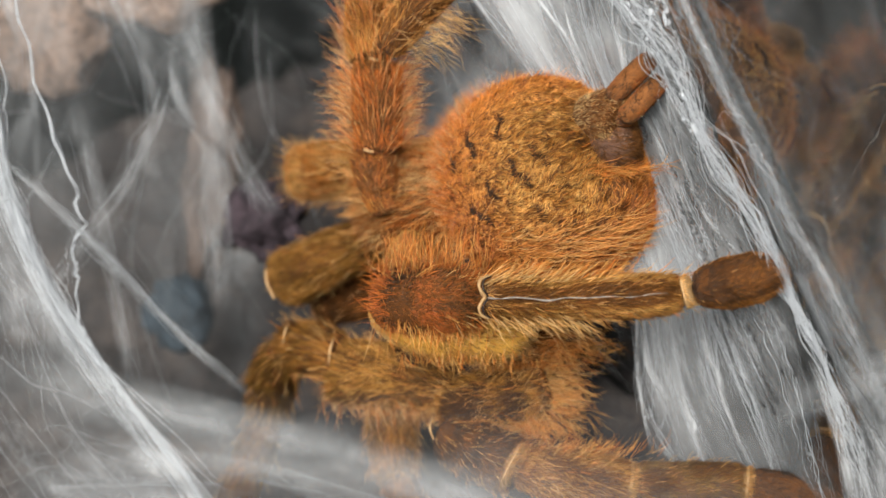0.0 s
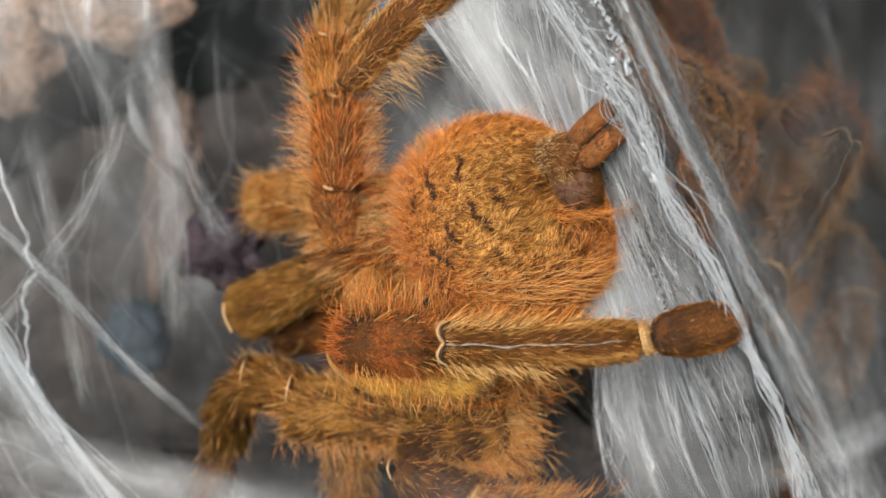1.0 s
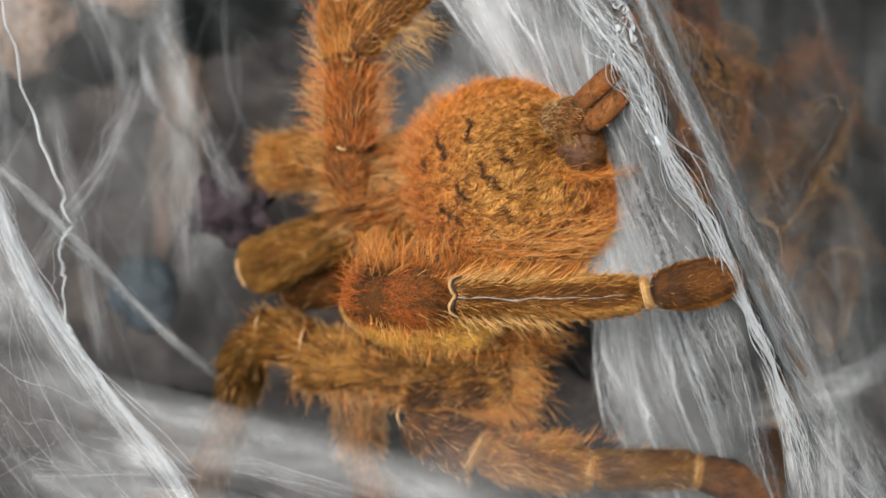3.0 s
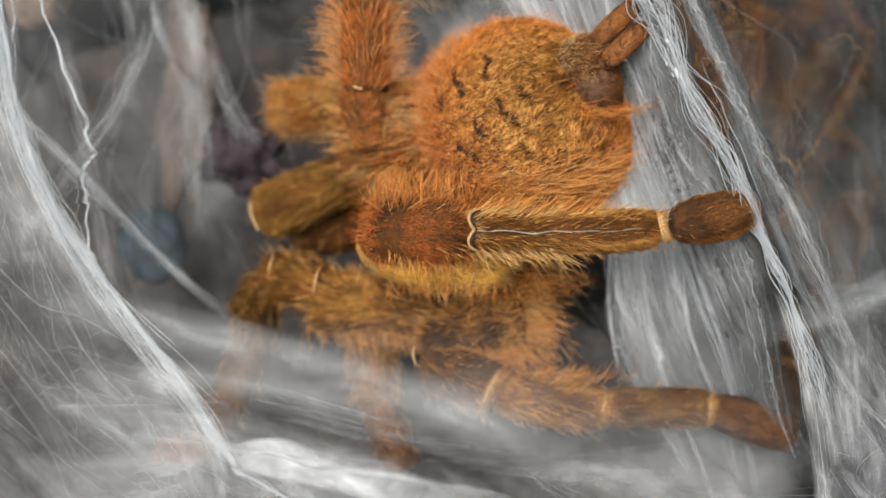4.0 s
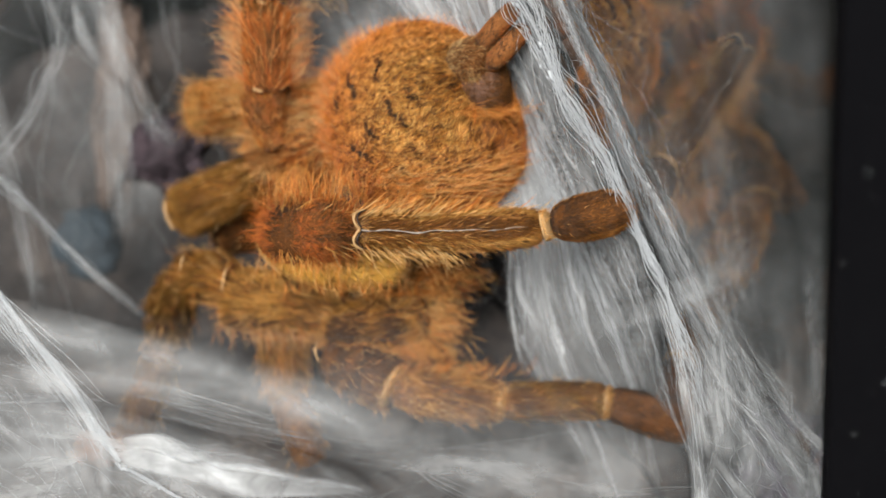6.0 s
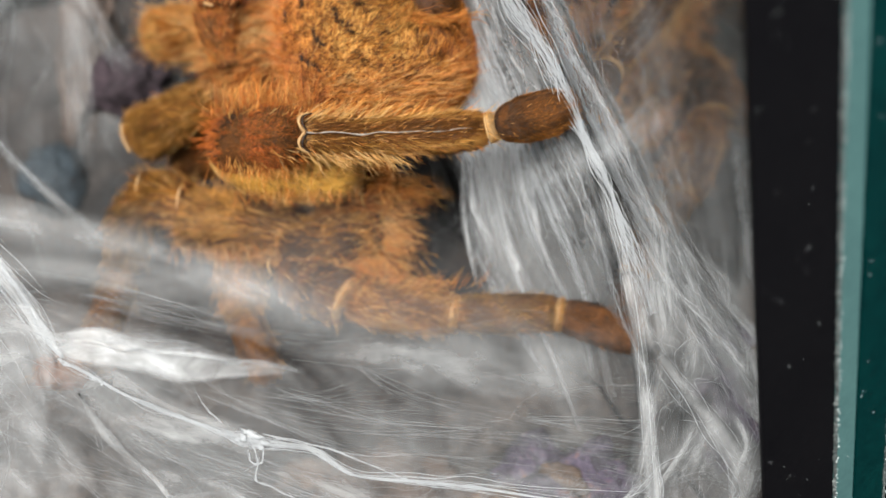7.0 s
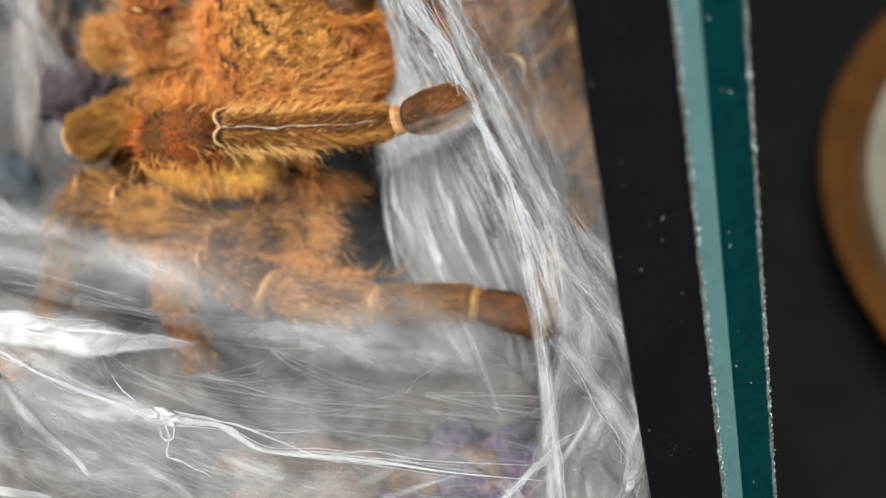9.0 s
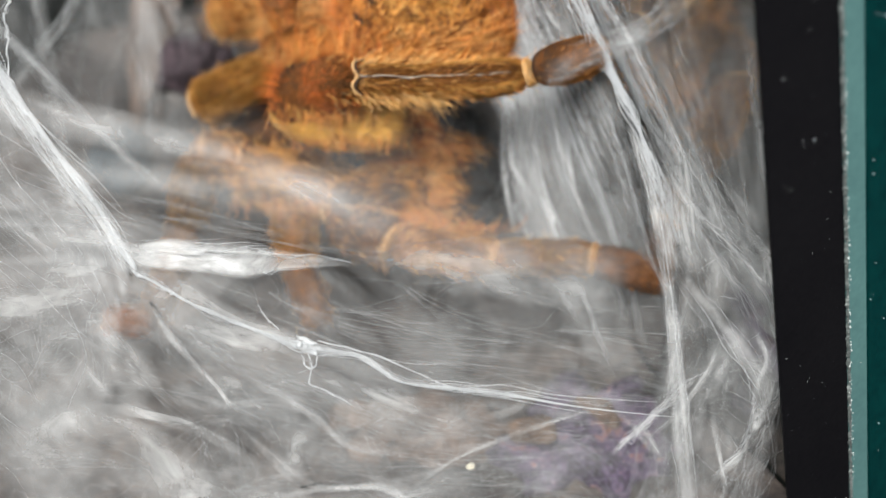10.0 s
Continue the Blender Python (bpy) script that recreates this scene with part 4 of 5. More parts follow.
fibres_on(fan_grid[:50, 14:], 34, fan, (0.0008, 0.0036), (0.15, 0.5), stray=0.015, slant=0.12, name="edge_threads")


cords(fan_grid[:56], 13, fan, 8, (0.012, 0.05), (0.0008, 0.0026), (0.15, 0.7), 0.13)
cords(fan_grid[:58, 13:], 9, fan, 10, (0.012, 0.045), (0.001, 0.0034), (0.3, 0.8), 0.16, name="rim_cords")
silk_knots(80, [(1.5, -0.36, 3.5), (1.62, -0.42, 2.4)], fan, (0.1, 0.03, 0.1), (0.004, 0.024))
rim_line = [(0.6, -0.2, 3.5), (1.13, -0.42, 2.53), (1.5, -0.45, 1.99), (1.91, -0.38, 1.21), (2.38, -0.25, 0.52), (2.71, -0.15, -0.24), (3.07, -0.1, -1.06), (3.28, -0.1, -1.72)]
fan_rim = strand("silk_strand", rim_line, [0.1, 0.13, 0.15, 0.12, 0.1, 0.09, 0.08, 0.05], "thick white frayed strand along the dense sheet", 60, 0.02, 0.25, (0.0008, 0.0034), solid=0.05, waves=12)
silk_knots(26, rim_line[1:5], fan_rim, (0.05, 0.02, 0.04), (0.004, 0.02))
behind, behind_grid = veil("web_sheet", [(-1.7, 2.3, 4.4), (-1.0, 2.3, 3.0), (-0.4, 2.5, 1.8)], [(0.9, 1.9, 4.4), (1.0, 1.9, 3.0), (1.1, 2.3, 1.8)], veil_material("grey_backing_silk", 0.6, 0.5, 1.6, 0.25, 77.0, 1.2, 0.5), fade=(0.05, 0.1, 0.35, 0.1), label="thin grey silk sheet behind the abdomen")
tagged(behind, category="spider web")
outer_left = [(1.3, -0.45, 4.2), (1.55, -0.5, 2.1), (2.25, -0.3, 0.9), (2.88, -0.2, -0.4), (3.1, -0.4, -2.0)]
outer_right = [(2.5, -6.0, 3.7), (2.98, -4.4, 1.8), (3.38, -3.2, 0.25), (3.7, -2.2, -1.0), (4.05, -1.1, -2.4)]
side_sheet, side_grid = veil("web_sheet", outer_left, outer_right, veil_material("thin_silk", 0.62, 0.6, 2.4, 0.3, 3.0, 1.2, 0.2), fade=(0.97, 0.03, 0.08, 0.02), label="thin torn silk sheet beside the glass wall")
tagged(side_sheet, category="spider web")
fibres_on(side_grid, 26, side_sheet, (0.0003, 0.0014), (0.1, 0.5), stray=0.08, slant=0.15, crowd=2.2)

# sheet on the near side with its bright rim
rim = [(-3.9, -1.0, 3.6), (-4.0, -0.92, 2.64), (-3.97, -0.9, 1.73), (-3.83, -0.85, 0.87), (-3.48, -0.8, 0.06), (-2.88, -0.8, -0.83), (-2.31, -0.8, -1.53), (-2.01, -0.8, -2.06)]
outside = [(-6.5, -1.4, 3.6), (-6.6, -1.5, 2.2), (-6.5, -1.6, 0.8), (-6.2, -1.7, -0.6), (-5.6, -1.9, -2.0), (-4.6, -1.9, -3.2), (-3.4, -1.6, -4.2), (-2.4, -1.2, -5.0)]
near_sheet, near_grid = veil("web_sheet", rim, outside, veil_material("grey_silk", 0.82, 0.7, 2.6, 0.32, 8.0, 1.2, 0.14), nv=60, dense=0.38, fade=(0.03, 0.03, 0.004, 0.2), label="wide white silk sheet with a bright rim")
tagged(near_sheet, category="spider web")
fibres_on(near_grid, 130, near_sheet, (0.0004, 0.002), (0.08, 0.5), stray=0.08, slant=0.15)
fibres_on(near_grid, 60, near_sheet, (0.0004, 0.0016), (0.04, 0.15), stray=0.1, slant=0.3, name="cross_threads")
wisps(near_grid, 3, near_sheet, (0.06, 0.2), (0.25, 0.6), 0.8, 0.2)
rim_strand = strand("silk_strand", rim, [0.05, 0.055, 0.06, 0.05, 0.045, 0.06, 0.05], "thick bright silk strand, rim of a web sheet", 64, 0.012, 0.2, (0.001, 0.0042), solid=0.68, waves=15, mat=SILK)
silk_knots(24, rim, rim_strand, (0.01, 0.012, 0.01), (0.006, 0.02))
ribbon(np.array(rim) + (-0.03, 0.01, -0.015), 0.13, 0.97, "matted white edge of the wide silk sheet", 97.0, 90, 1, 0.04, None, 3.0)
low_line = [(-2.03, -0.8, -2.06), (-1.54, -0.8, -2.32), (-0.9, -0.8, -2.58), (-0.36, -0.8, -2.76), (0.14, -0.75, -2.87), (0.59, -0.7, -3.11), (1.15, -0.65, -3.19), (1.93, -0.6, -3.27), (3.11, -0.6, -3.43)]
low_strand = strand("silk_strand", low_line, [0.04, 0.024, 0.03, 0.055, 0.022, 0.018, 0.024, 0.008, 0.004], "bright knotted silk strand across the lower web", 40, 0.014, 0.45, (0.0008, 0.0032), solid=0.22, waves=18)
silk_knots(26, low_line[:7], low_strand, (0.01, 0.01, 0.01), (0.003, 0.011))
silk_knots(16, [(-0.45, -0.82, -2.72), (-0.25, -0.82, -2.8)], low_strand, (0.03, 0.02, 0.03), (0.01, 0.03), "tangle")
for pts, r in (([(-0.36, -0.82, -2.74), (-0.3, -0.84, -2.92), (-0.31, -0.84, -3.1), (-0.15, -0.84, -3.18), (0.08, -0.84, -3.3)], [0.012, 0.008, 0.006]), ([(-0.4, -0.82, -2.74), (-0.26, -0.85, -2.8), (-0.25, -0.86, -2.93), (-0.34, -0.85, -2.95), (-0.38, -0.84, -2.84)], [0.008, 0.008, 0.006]), ([(-0.25, -0.83, -2.7), (0.3, -0.78, -2.84), (0.85, -0.7, -3.08), (1.15, -0.67, -3.18)], [0.006, 0.008, 0.006]), ([(-0.82, -0.82, -2.36), (-0.74, -0.82, -2.48), (-0.62, -0.82, -2.6)], [0.006, 0.01, 0.008])):
    strand("silk_strand", pts, r, "loose curled end of a silk strand", 7, 0.003, 0.3, (0.001, 0.0025))

# hazy cloth in front of the lower legs and below
haze_top = [(-3.6, -2.0, -0.35), (-1.9, -2.07, -0.65), (-0.3, -2.0, -0.6), (0.7, -1.9, -0.6), (1.7, -1.6, -0.8), (3.1, -1.1, -1.2)]
haze_mid = [(-3.6, -1.2, -2.0), (-2.03, -0.85, -2.06), (-0.9, -0.85, -2.6), (0.5, -0.75, -3.1), (1.9, -0.65, -3.25), (3.2, -0.6, -3.4)]
haze_low = [(-3.4, -0.6, -5.0), (-2.0, -0.4, -5.1), (-0.8, -0.1, -5.2), (0.6, 0.2, -5.2), (2.0, 0.4, -5.2), (3.4, 0.6, -5.2)]
haze, haze_grid = veil("web_sheet", haze_top, haze_mid, veil_material("haze_silk", 0.52, 0.5, 1.3, 0.32, 11.0, 1.2, 0.28), fade=(0.1, 0.15, 0.57, 0.02), label="sheer silk cloth hanging before the lower legs")
tagged(haze, category="spider web")
fibres_on(haze_grid, 30, haze, (0.0003, 0.0012), span=(0.05, 0.3), stray=0.025, slant=0.2, mat=FINE_SILK)
low, low_grid = veil("web_sheet", np.array(haze_mid) + (0, 0.05, 0.15), haze_low, veil_material("low_silk", 0.62, 0.8, 1.8, 0.28, 21.0, 1.2, 0.26), fade=(0.05, 0.38, 0.02, 0.15), label="grey matted silk cloth near the ground")
tagged(low, category="spider web")
fibres_on(low_grid, 60, low, (0.0003, 0.0013), span=(0.05, 0.25), lift=0.2, stray=0.03, slant=0.2, mat=FINE_SILK)


ribbon([(-3.6, -2.0, -0.45), (-1.75, -2.07, -0.88), (-1.0, -2.05, -1.05), (-0.3, -2.0, -1.3), (0.8, -1.8, -1.8)], 0.4, 0.48, "soft white silk band near the glass", 51.0, 0, 1, 0.2, None, 3.0, 0.3)
roll_line = np.array([(-2.1, -0.9, -1.86), (-1.6, -1.1, -1.89), (-1.17, -1.4, -1.93), (-0.75, -1.68, -1.97), (-0.3, -1.9, -1.99), (0.3, -1.95, -1.99)])
roll_half = np.array([0.07, 0.14, 0.14, 0.16, 0.09, 0.03])[:, None] * (0.08, 0.3, 1.0)
roll, roll_grid = veil("silk_band", roll_line - roll_half, roll_line + roll_half, veil_material("matted_silk", 1.0, 0.9, 3.0, 0.02, 57.0, 1.2, 0.88), 90, 24, 0.06, (0.12, 0.45, 0.2, 0.2), None, "thick white roll of matted silk")
tagged(roll, category="silk band")
fibres_on(roll_grid, 24, roll, (0.0008, 0.003), (0.1, 0.5), stray=0.015, slant=0.3)
ribbon([(1.75, -3.1, -0.68), (2.1, -3.3, -0.5), (2.55, -3.4, -0.33), (2.95, -3.45, -0.14)], 0.26, 0.42, "blurred white silk smear on the front glass", 61.0, 10, 1, 0.4)
strand("silk_strand", [(-3.95, -1.0, 3.2), (-3.71, -1.0, 2.26), (-3.41, -1.0, 1.27), (-3.19, -1.0, 0.65), (-3.26, -1.0, 0.34), (-3.19, -1.0, -0.15), (-3.1, -0.95, -0.46)], [0.008, 0.01, 0.014, 0.016, 0.012, 0.013, 0.01], "thin crinkled silk thread hanging free", 8, 0.022, 0.1, (0.0012, 0.003), solid=0.6, waves=24, kinks=40)
ribbon([(-5.4, 2.4, 1.6), (-4.7, 2.4, 1.0), (-3.6, 2.35, -0.1), (-2.5, 2.3, -1.1)], 0.11, 0.4, "slack silk strand behind the legs", 66.0, 20)
ribbon([(2.78, -0.1, -0.5), (3.02, -0.2, -1.3), (3.16, -0.25, -2.2), (3.25, -0.25, -3.2), (3.36, -0.1, -4.4), (3.4, 0.3, -5.2)], [0.12, 0.15, 0.17, 0.2, 0.24, 0.3], 0.75, "dense white silk column beside the glass wall", 131.0, 10, 1, 0.1, None, 2.6, 0.25)
ribbon([(3.25, -0.3, -2.0), (3.6, -0.5, -2.5), (3.9, -0.62, -2.95), (4.06, -0.68, -3.4), (3.98, -0.62, -3.85), (3.55, -0.4, -4.1)], [0.08, 0.14, 0.18, 0.18, 0.16, 0.12], 0.7, "curved translucent silk band on the glass wall", 137.0, 8, 1, 0.1, None, 2.6, 0.2)
ribbon([(2.58, -0.25, -3.84), (2.95, -0.22, -3.5), (3.5, -0.2, -2.99)], 0.09, 0.75, "slanting silk band joining the column", 149.0, 14, 1, 0.15)
ribbon([(3.0, -0.2, -0.6), (3.35, -0.5, -1.4), (3.8, -0.8, -1.85), (4.15, -1.0, -2.1)], 0.08, 0.8, "thin silk band reaching to the corner", 139.0, 6)
for shift, count in ((0.0, 16), (0.16, 10)):
    strand("silk_strand", np.array([(1.55, -0.75, 3.8), (1.85, -0.72, 2.1), (2.08, -0.71, 1.51), (2.5, -0.7, 0.9), (2.95, -0.7, 0.2), (3.4, -0.68, -0.9)]) + (shift, 0.05, 0.0), [0.12, 0.07, 0.06, 0.09, 0.13, 0.16], "loose silk strand along the edge of a web sheet", count, 0.02, 0.2, (0.0006, 0.0021), solid=0.02, mat=FINE_SILK)
ribbon([(1.55, -0.75, 3.8), (1.85, -0.72, 2.1), (2.08, -0.71, 1.51), (2.5, -0.7, 0.9), (2.95, -0.7, 0.2), (3.58, -0.67, -1.35)], [0.2, 0.12, 0.08, 0.09, 0.12, 0.16], 0.7, "pale silk band along the edge of a web sheet", 143.0, 6, 1, 0.05, None, 4.0)
corner, corner_grid = veil("web_sheet", [(3.2, 0.2, -0.9), (3.3, 0.3, -2.2), (3.0, 0.3, -3.6), (2.6, 0.6, -6.2)], [(3.9, -1.0, -0.6), (4.4, -1.0, -2.2), (4.5, -0.9, -3.6), (4.8, -0.6, -6.2)],
                           veil_material("corner_silk", 0.62, 0.7, 2.0, 0.3, 31.0, 1.2, 0.3), label="torn silk cloth in the corner of the tank")
tagged(corner, category="spider web")
fibres_on(corner_grid, 90, corner, (0.0003, 0.0014), span=(0.06, 0.35), lift=0.15, stray=0.1, slant=0.35)
wisps(corner_grid, 5, corner, (0.04, 0.1), (0.15, 0.4), 0.8)

tufts(low_grid, 46, low, 13, (0.0005, 0.0018), (0.1, 0.45), 0.12, (0.0, 0.6), 0.04)
tufts(low_grid, 60, low, 8, (0.0003, 0.001), (0.08, 0.3), 0.2, (-0.1, 0.2), 0.02)
tufts(haze_grid[:, 12:], 26, haze, 10, (0.0005, 0.0018), (0.15, 0.6), 0.1, (0.1, 1.0), 0.04)
tufts(near_grid, 34, near_sheet, 12, (0.0004, 0.0014), (0.1, 0.4), 0.06, (0.0, 0.3))
tufts(near_grid[30:], 30, near_sheet, 9, (0.0003, 0.0011), (0.1, 0.35), 0.16, (-0.1, 0.2), 0.02)
tufts(low_grid[34:], 8, low, 9, (0.0003, 0.0012), (0.2, 0.6), 0.2)
tufts(corner_grid, 26, corner, 11, (0.0004, 0.0015), (0.15, 0.5), 0.14, (0.0, 0.4))
wisps(low_grid, 14, low, (0.04, 0.13), (0.12, 0.35), 0.6, 0.5)

# hanging curtains behind
for k, (x0, x1, y, dens, gap) in enumerate(((-7.0, -4.2, 3.6, 0.8, 0.26), (-4.8, -2.9, 3.8, 1.1, 0.24), (-3.6, -0.6, 5.0, 0.4, 0.42), (-1.6, 1.2, 5.4, 1.1, 0.3), (0.6, 3.0, 4.6, 0.3, 0.45))):
    curtain, cgrid = veil("web_sheet", [(x0, y, 5.2), (x0 + 0.2, y, 2.5), (x0, y + 0.2, 0.6), (x0 - 0.3, y + 0.4, -1.8)], [(x1 - 0.4, y, 5.2), (x1 - 0.3, y, 2.5), (x1 + 0.3, y + 0.2, 0.6), (x1 + 0.9, y + 0.4, -1.8)],
                          veil_material("curtain_silk", dens * (0.5 if k > 2 else 0.66), 0.45, 1.1, gap, 41.0 + 7 * k, 1.5, 0.25), ripple=0.3, fade=(0.05, 0.9, 0.25, 0.25), label="pale silk curtain hanging at the back of the burrow")
    tagged(curtain, category="spider web")
    fibres_on(cgrid, 6, curtain, r=(0.001, 0.004), stray=0.3, slant=0.3)
for pts, w in (([(-4.6, 2.6, 2.2), (-4.3, 2.8, 0.8), (-4.0, 3.0, -1.0)], 0.25), ([(-3.6, 3.2, 3.2), (-2.9, 3.0, 1.8), (-2.4, 2.9, 0.9)], 0.3), ([(-3.3, 3.4, 3.0), (-3.2, 3.4, 1.5), (-3.1, 3.4, -0.2)], 0.35), ([(-5.0, 2.4, -0.2), (-4.0, 2.5, 1.2), (-3.5, 2.6, 2.4)], 0.2)):
    ribbon(pts, w, 0.32, "faint slack silk band at the back", 70.0 + w * 50, 8)


# ---- ground and litter ----
def build_ground():
    n = 100
    verts = []
    for u in np.linspace(-0.179, -0.0003, n):
        for w in np.linspace(0.0045, 0.199, n):
            x, y = CORNER + u * ALONG + w * INWARD
            verts.append((x, y, 0.030 + 0.006 * noise.noise(Vector((x * 60, y * 60, 1))) + 0.003 * noise.noise(Vector((x * 190, y * 190, 5)))))
    faces = [(i * n + j, (i + 1) * n + j, (i + 1) * n + j + 1, i * n + j + 1) for i in range(n - 1) for j in range(n - 1)]
    tagged(mesh_object("ground", verts, faces, SOIL), "dark crumbly soil", "soil", kind="structure")


build_ground()


def lump(name, centre, radii, mat, label, category, seed, rough=0.3):
    bm = bmesh.new()
    bmesh.ops.create_icosphere(bm, subdivisions=4, radius=1)
    for v in bm.verts:
        d = v.co.copy()
        k = 1 + rough * noise.noise(d * 1.7 + Vector((seed, 0, 0))) + rough * 0.5 * noise.noise(d * 5 + Vector((seed, 3, 0)))
        v.co = Vector(at(np.array(centre) + np.array(d) * np.array(radii) * k))
    return tagged(part(name, bm, mat, None), label, category)


lump("bark_piece", (-4.3, 4.7, 4.1), (0.95, 0.45, 0.6), BARK, "pale brown cork bark wrapped in silk", "bark", 2.0, 0.28)
lump("bark_piece", (-3.7, 5.6, 1.8), (0.4, 0.3, 1.4), DARK_BARK, "narrow brown bark strip veiled in silk", "bark", 9.0, 0.6)
lump("bark_piece", (-5.8, 5.2, 3.6), (0.8, 0.5, 0.9), BARK, "pale brown cork bark wrapped in silk", "bark", 14.0, 0.3)
lump("leaf_litter", (2.6, 1.5, -4.0), (0.8, 0.6, 0.7), PURPLE, "purplish brown clod of leaf litter under silk", "clod", 5.0, 0.7)
lump("leaf_litter", (0.6, 2.3, -4.0), (0.9, 0.6, 0.5), DARK_BARK, "brown clod of leaf litter under silk", "clod", 7.0, 0.7)


MAUVE = surface("dark_mauve_litter", [(0.35, (0.006, 0.004, 0.005)), (0.5, (0.03, 0.018, 0.024)), (0.65, (0.07, 0.045, 0.055))], 200, 1400, 0.85, 0.6, 0.001)
BLUE_STONE = surface("blue_grey_stone", [(0.3, (0.008, 0.015, 0.022)), (0.7, (0.022, 0.04, 0.056))], 150, 1200, 0.8, 0.4, 0.0005)
lump("pebble", (-4.2, 5.5, -0.2), (0.42, 0.35, 0.5), BLUE_STONE, "dull blue-grey pebble behind silk", "pebble", 61.0, 0.35)
lump("leaf_litter", (-2.75, 4.3, 0.95), (0.5, 0.35, 0.45), MAUVE, "dark brown clod of leaf litter behind silk", "clod", 67.0, 0.6)
LEAF = surface("dry_leaf", [(0.3, (0.015, 0.009, 0.006)), (0.5, (0.05, 0.026, 0.014)), (0.75, (0.16, 0.09, 0.05))], 400, 1200, 0.8, 0.6, 0.0006)
for k in range(6):
    where = (rng.uniform(1.6, 3.1), rng.uniform(0.75, 1.3), rng.uniform(-5.0, -3.5))
    size = rng.uniform(0.05, 0.2)
    lump("litter_flake", where, (size * rng.uniform(0.8, 2.0), size * 0.5, size), LEAF, "brown flake of dry leaf caught in silk", "leaf flake", 30.0 + k, 0.3)


CRUMB = surface("pale_crumb", [(0.3, (0.4, 0.36, 0.27)), (0.7, (0.62, 0.57, 0.45))], 600, 2500, 0.8, 0.5, 0.0003)
for k, (x, z, size) in enumerate(((1.2, -4.01, 0.04), (1.53, -4.4, 0.045), (1.57, -4.71, 0.035), (1.73, -4.56, 0.025))):
    lump("crumb", (x, 0.15, z), (size, size * 0.7, size * 0.85), CRUMB, "small pale crumb caught in the low silk", "crumb", 50.0 + k, 0.5)


# ---- the tank ----
def tank_box(lo, hi, bevel=0.0):
    """A box in the tank's own frame: along the front, inward, up."""
    bm = box(lo, hi, bevel)
    for v in bm.verts:
        p = CORNER + v.co.x * ALONG + v.co.y * INWARD
        v.co = Vector((p[0], p[1], v.co.z))
    bmesh.ops.recalc_face_normals(bm, faces=bm.faces[:])
    return bm


def build_tank():
    wide, deep, high = 0.18, 0.2, 0.2
    inner, lip, rim = 0.0, 0.0023, 0.0081
    way_in, way_along = (*INWARD, 0), (*ALONG, 0)
    back_to_room = tuple(-c for c in way_along)
    side = new("side_pane")
    tagged(side, "glass side wall with a green cut edge", "glass wall", kind="structure")
    glazed(part("glass", tank_box((inner, 0.0004, 0), (rim, deep, high)), SIDE_PANE, side), back_to_room)
    flat(part("cut_edge", tank_box((lip + 0.0022, -0.0006, 0), (rim, 0, high), 0.0001), GREEN_EDGE, side, "dark green polished glass edge"))
    flat(part("arris", tank_box((lip, -0.0006, 0), (lip + 0.0021, 0, high), 0.0001), GREEN_ARRIS, side, "pale green ground strip of the glass edge, reflection painted in"))
    verts, faces = [], []
    for line, count, most in ((lip + 0.0001, 480, 0.00008), (rim, 620, 0.00006), (lip + 0.003, 24, 0.00005), (lip + 0.0001, 101, 0.00011), (rim - 0.0001, 101, 0.0001), (lip + 0.0032, 16, 0.0001)):
        for _ in range(count):
            u = line + rng.normal(0, 0.00008 if count > 100 else 0.0006)
            p = CORNER + u * ALONG - 0.0007 * INWARD
            c = np.array([p[0], p[1], rng.uniform(0.02, high)])
            s = rng.uniform(0.00003, most)
            b = len(verts)
            verts += [tuple(c + s * np.array(o) * rng.uniform(0.5, 1.5, 3)) for o in ((1, 0, 0), (-1, 0, 0), (0, -1, 0), (0, 0, 1.6), (0, 0, -1.6))]
            faces += [(b, b + 2, b + 3), (b + 2, b + 1, b + 3), (b + 2, b, b + 4), (b + 1, b + 2, b + 4)]
    for line, half in ((lip, 0.00017), (rim - 0.0001, 0.0002)):
        z = np.arange(0.005, high - 0.001, 0.0003)
        jag = half * (1 + 0.8 * rng.normal(0, 0.5, (len(z), 2)).clip(-1, 1))
        us = np.stack([line - jag[:, 0], np.full(len(z), line), line + jag[:, 1]], 1)
        ins = np.stack([np.full(len(z), -0.00055), -0.0007 - 0.0001 * rng.random(len(z)), np.full(len(z), -0.00055)], 1)
        xy = CORNER + us[..., None] * ALONG + ins[..., None] * INWARD
        strip = np.concatenate([xy, np.repeat(z[:, None, None], 3, 1)], 2).reshape(-1, 3)
        quads = [(3 * i + k, 3 * i + k + 1, 3 * i + k + 4, 3 * i + k + 3) for i in range(len(z) - 1) for k in range(2)]
        mesh_object("worn_edge", [tuple(v) for v in strip], quads, WORN_EDGE, side, "rough chipped grey edge of the glass", smooth=False)
    tagged(mesh_object("chips", verts, faces, CHIP, side, smooth=False), kind="stuff")
    verts, faces = [], []
    for _ in range(260):
        p = CORNER + rng.uniform(-0.0048, lip - 0.0002) * ALONG - 0.00052 * INWARD
        c, s = np.array([p[0], p[1], rng.uniform(0.02, high)]), 0.000015 + 0.00004 * rng.random() ** 4
        b = len(verts)
        verts += [tuple(c + s * np.array(o) * rng.uniform(0.5, 1.5, 3)) for o in ((1, 0, 0), (-1, 0, 0), (0, -1, 0), (0, 0, 1.2), (0, 0, -1.2))]
        faces += [(b, b + 2, b + 3), (b + 2, b + 1, b + 3), (b + 2, b, b + 4), (b + 1, b + 2, b + 4)]
    out_front = (-INWARD[0], -INWARD[1], 0)
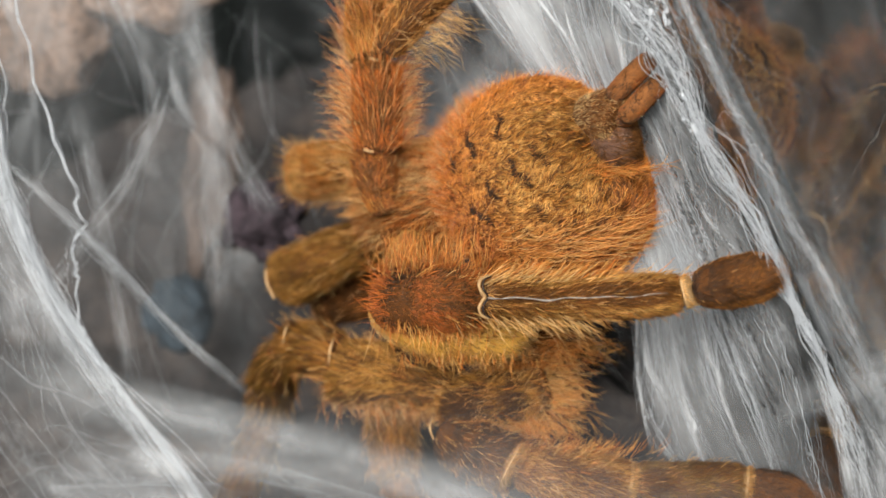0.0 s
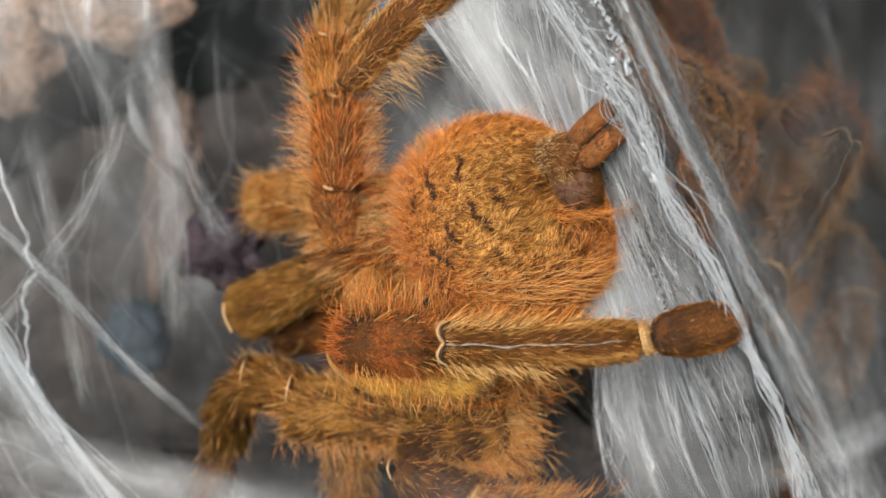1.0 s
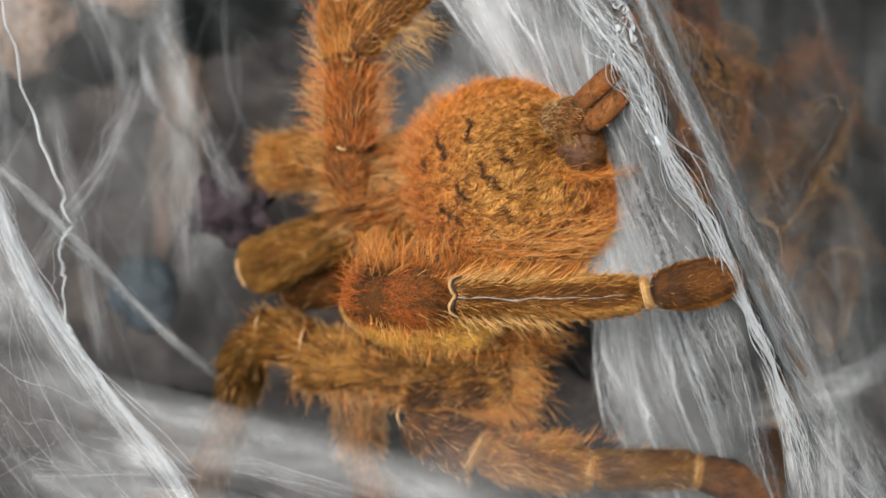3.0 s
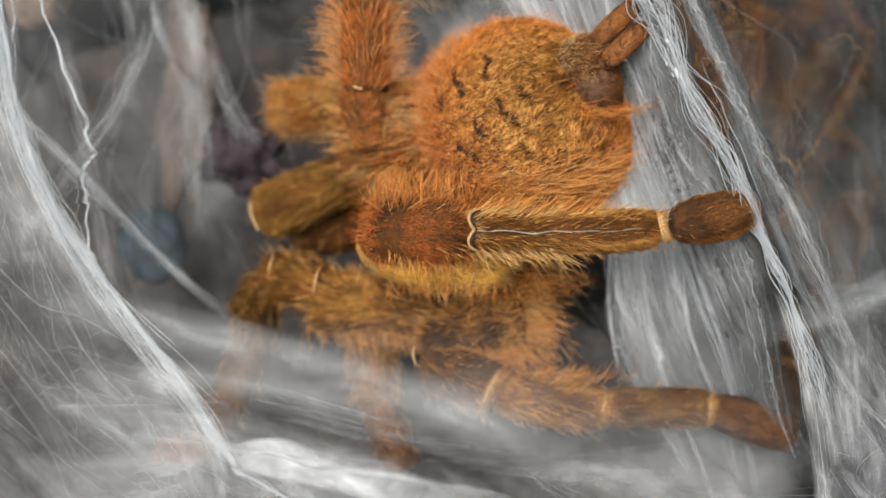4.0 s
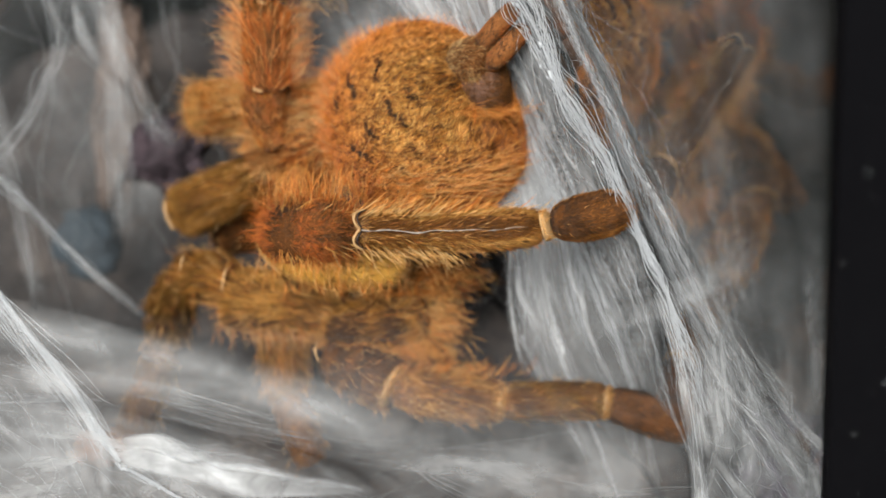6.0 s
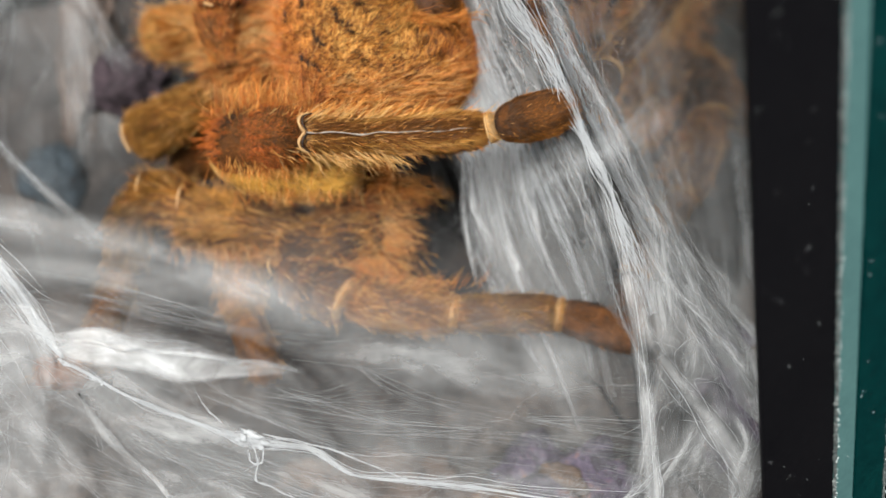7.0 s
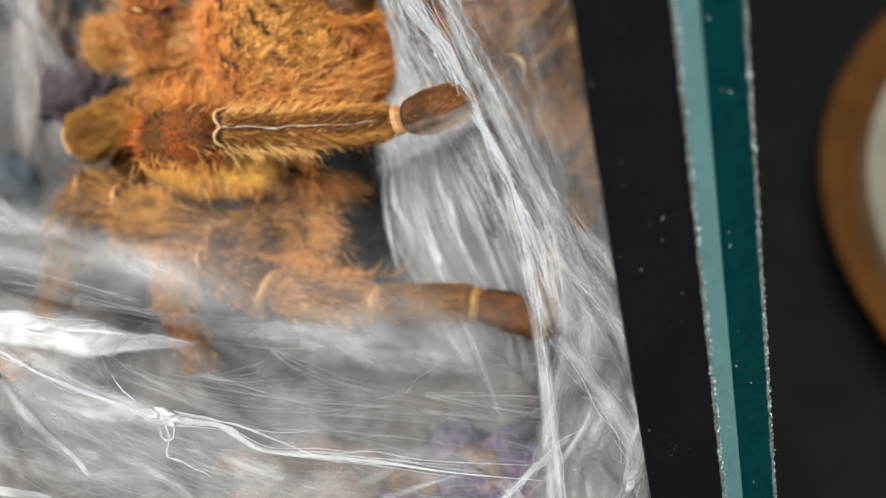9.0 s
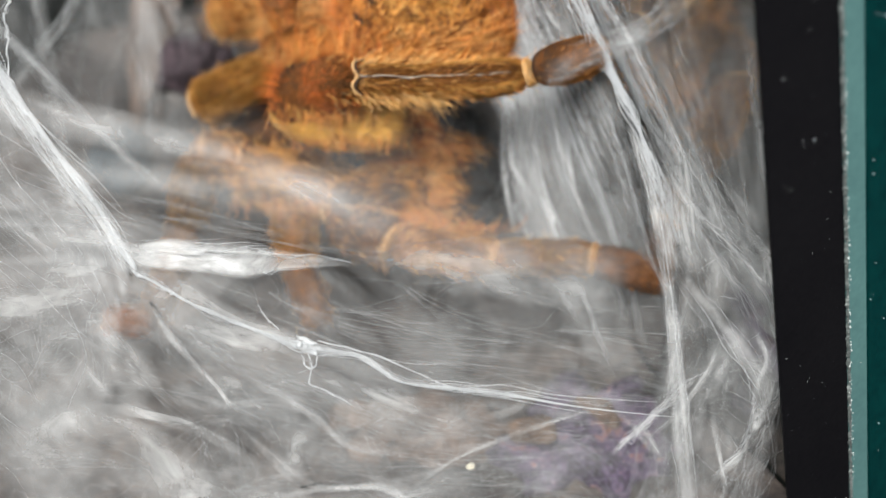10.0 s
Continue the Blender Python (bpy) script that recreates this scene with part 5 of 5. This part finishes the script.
    tagged(glazed(part("front_pane", tank_box((-wide, 0, 0), (-0.0027, 0.004, high)), PANE, None), out_front), "clear front glass of the tank", "glass wall", kind="structure")
    seal = tagged(flat(part("sealant", tank_box((-0.0051, -0.0005, 0), (lip - 0.0001, -0.0001, high), 0.00008), SEALANT, None)), "black silicone strip in the corner", "silicone seal", kind="structure")
    flat(part("bead", tank_box((-0.0025, 0.0001, 0), (-0.0001, 0.0035, high), 0.0003), SEALANT, seal, "black silicone bead in the inner corner"))
    tagged(mesh_object("dust", verts, faces, CHIP, seal, smooth=False), kind="stuff")
    tagged(flat(part("back_pane", tank_box((-wide, deep + 0.0002, 0), (rim, deep + 0.005, high)), SHELF, None)), "dark back wall of the tank", "tank wall", kind="structure")
    tagged(glazed(part("left_pane", tank_box((-wide - 0.005, 0, 0), (-wide - 0.0002, deep, high)), PANE, None), way_along), "glass side wall of the tank", "glass wall", kind="structure")
    tagged(flat(part("tank_floor", tank_box((-wide - 0.005, 0, -0.005), (rim, deep + 0.005, -0.0002)), SHELF, None)), "dark tank floor", "tank floor", kind="structure")


build_tank()


def build_dish():
    """A wide round bowl on the board beside the tank stand."""
    dish = new("bowl")
    x, y, z = 0.245, 0.057, -0.0605
    dish.matrix_basis = Matrix.Translation((x, y, z))
    tagged(dish, "wide shallow amber bowl with a cream lining on the board", "bowl")
    for name, profile, mat, label in (("body", [(0.07, 0.0002), (0.1, 0.001), (0.13, 0.011), (0.144, 0.0165), (0.1466, 0.0185), (0.1462, 0.0203), (0.143, 0.0208), (0.14, 0.0195), (0.137, 0.0165), (0.134, 0.0125)], AMBER, ""),
                                      ("lining", [(0.0, 0.005), (0.07, 0.0055), (0.11, 0.0075), (0.127, 0.0105), (0.1355, 0.0148)], CREAM, "cream lining")):
        n = 72
        verts = [(x + r * math.cos(2 * math.pi * k / n), y + r * math.sin(2 * math.pi * k / n), z + h) for r, h in profile for k in range(n)]
        faces = [(i * n + k, i * n + (k + 1) % n, (i + 1) * n + (k + 1) % n, (i + 1) * n + k) for i in range(len(profile) - 1) for k in range(n)]
        mesh_object(name, verts, faces, mat, dish, label)


build_dish()


def build_room():
    tagged(flat(part("tank_stand", tank_box((-0.18, 0.003, -0.06), (0.004, 0.2, -0.0055)), SHELF, None)), "dark block that the tank stands on", "stand", kind="structure")
    tagged(flat(part("shelf_board", box((-0.9, -0.4, -0.085), (0.89, 0.59, -0.0605)), SHELF, None)), "dark board under the tank stand", "shelf", kind="structure")
    tagged(flat(part("wall_back", box((-1.5, 0.6, -1.0), (1.5, 0.65, 1.6)), WALL, None)), "dark grey wall", "wall", kind="structure")
    tagged(flat(part("wall_right", box((0.9, -1.5, -1.0), (0.95, 0.6, 1.6)), WALL, None)), "dark grey wall", "wall", kind="structure")


build_room()


def motions():
    """The spider sits still and only the camera moves."""


motions()
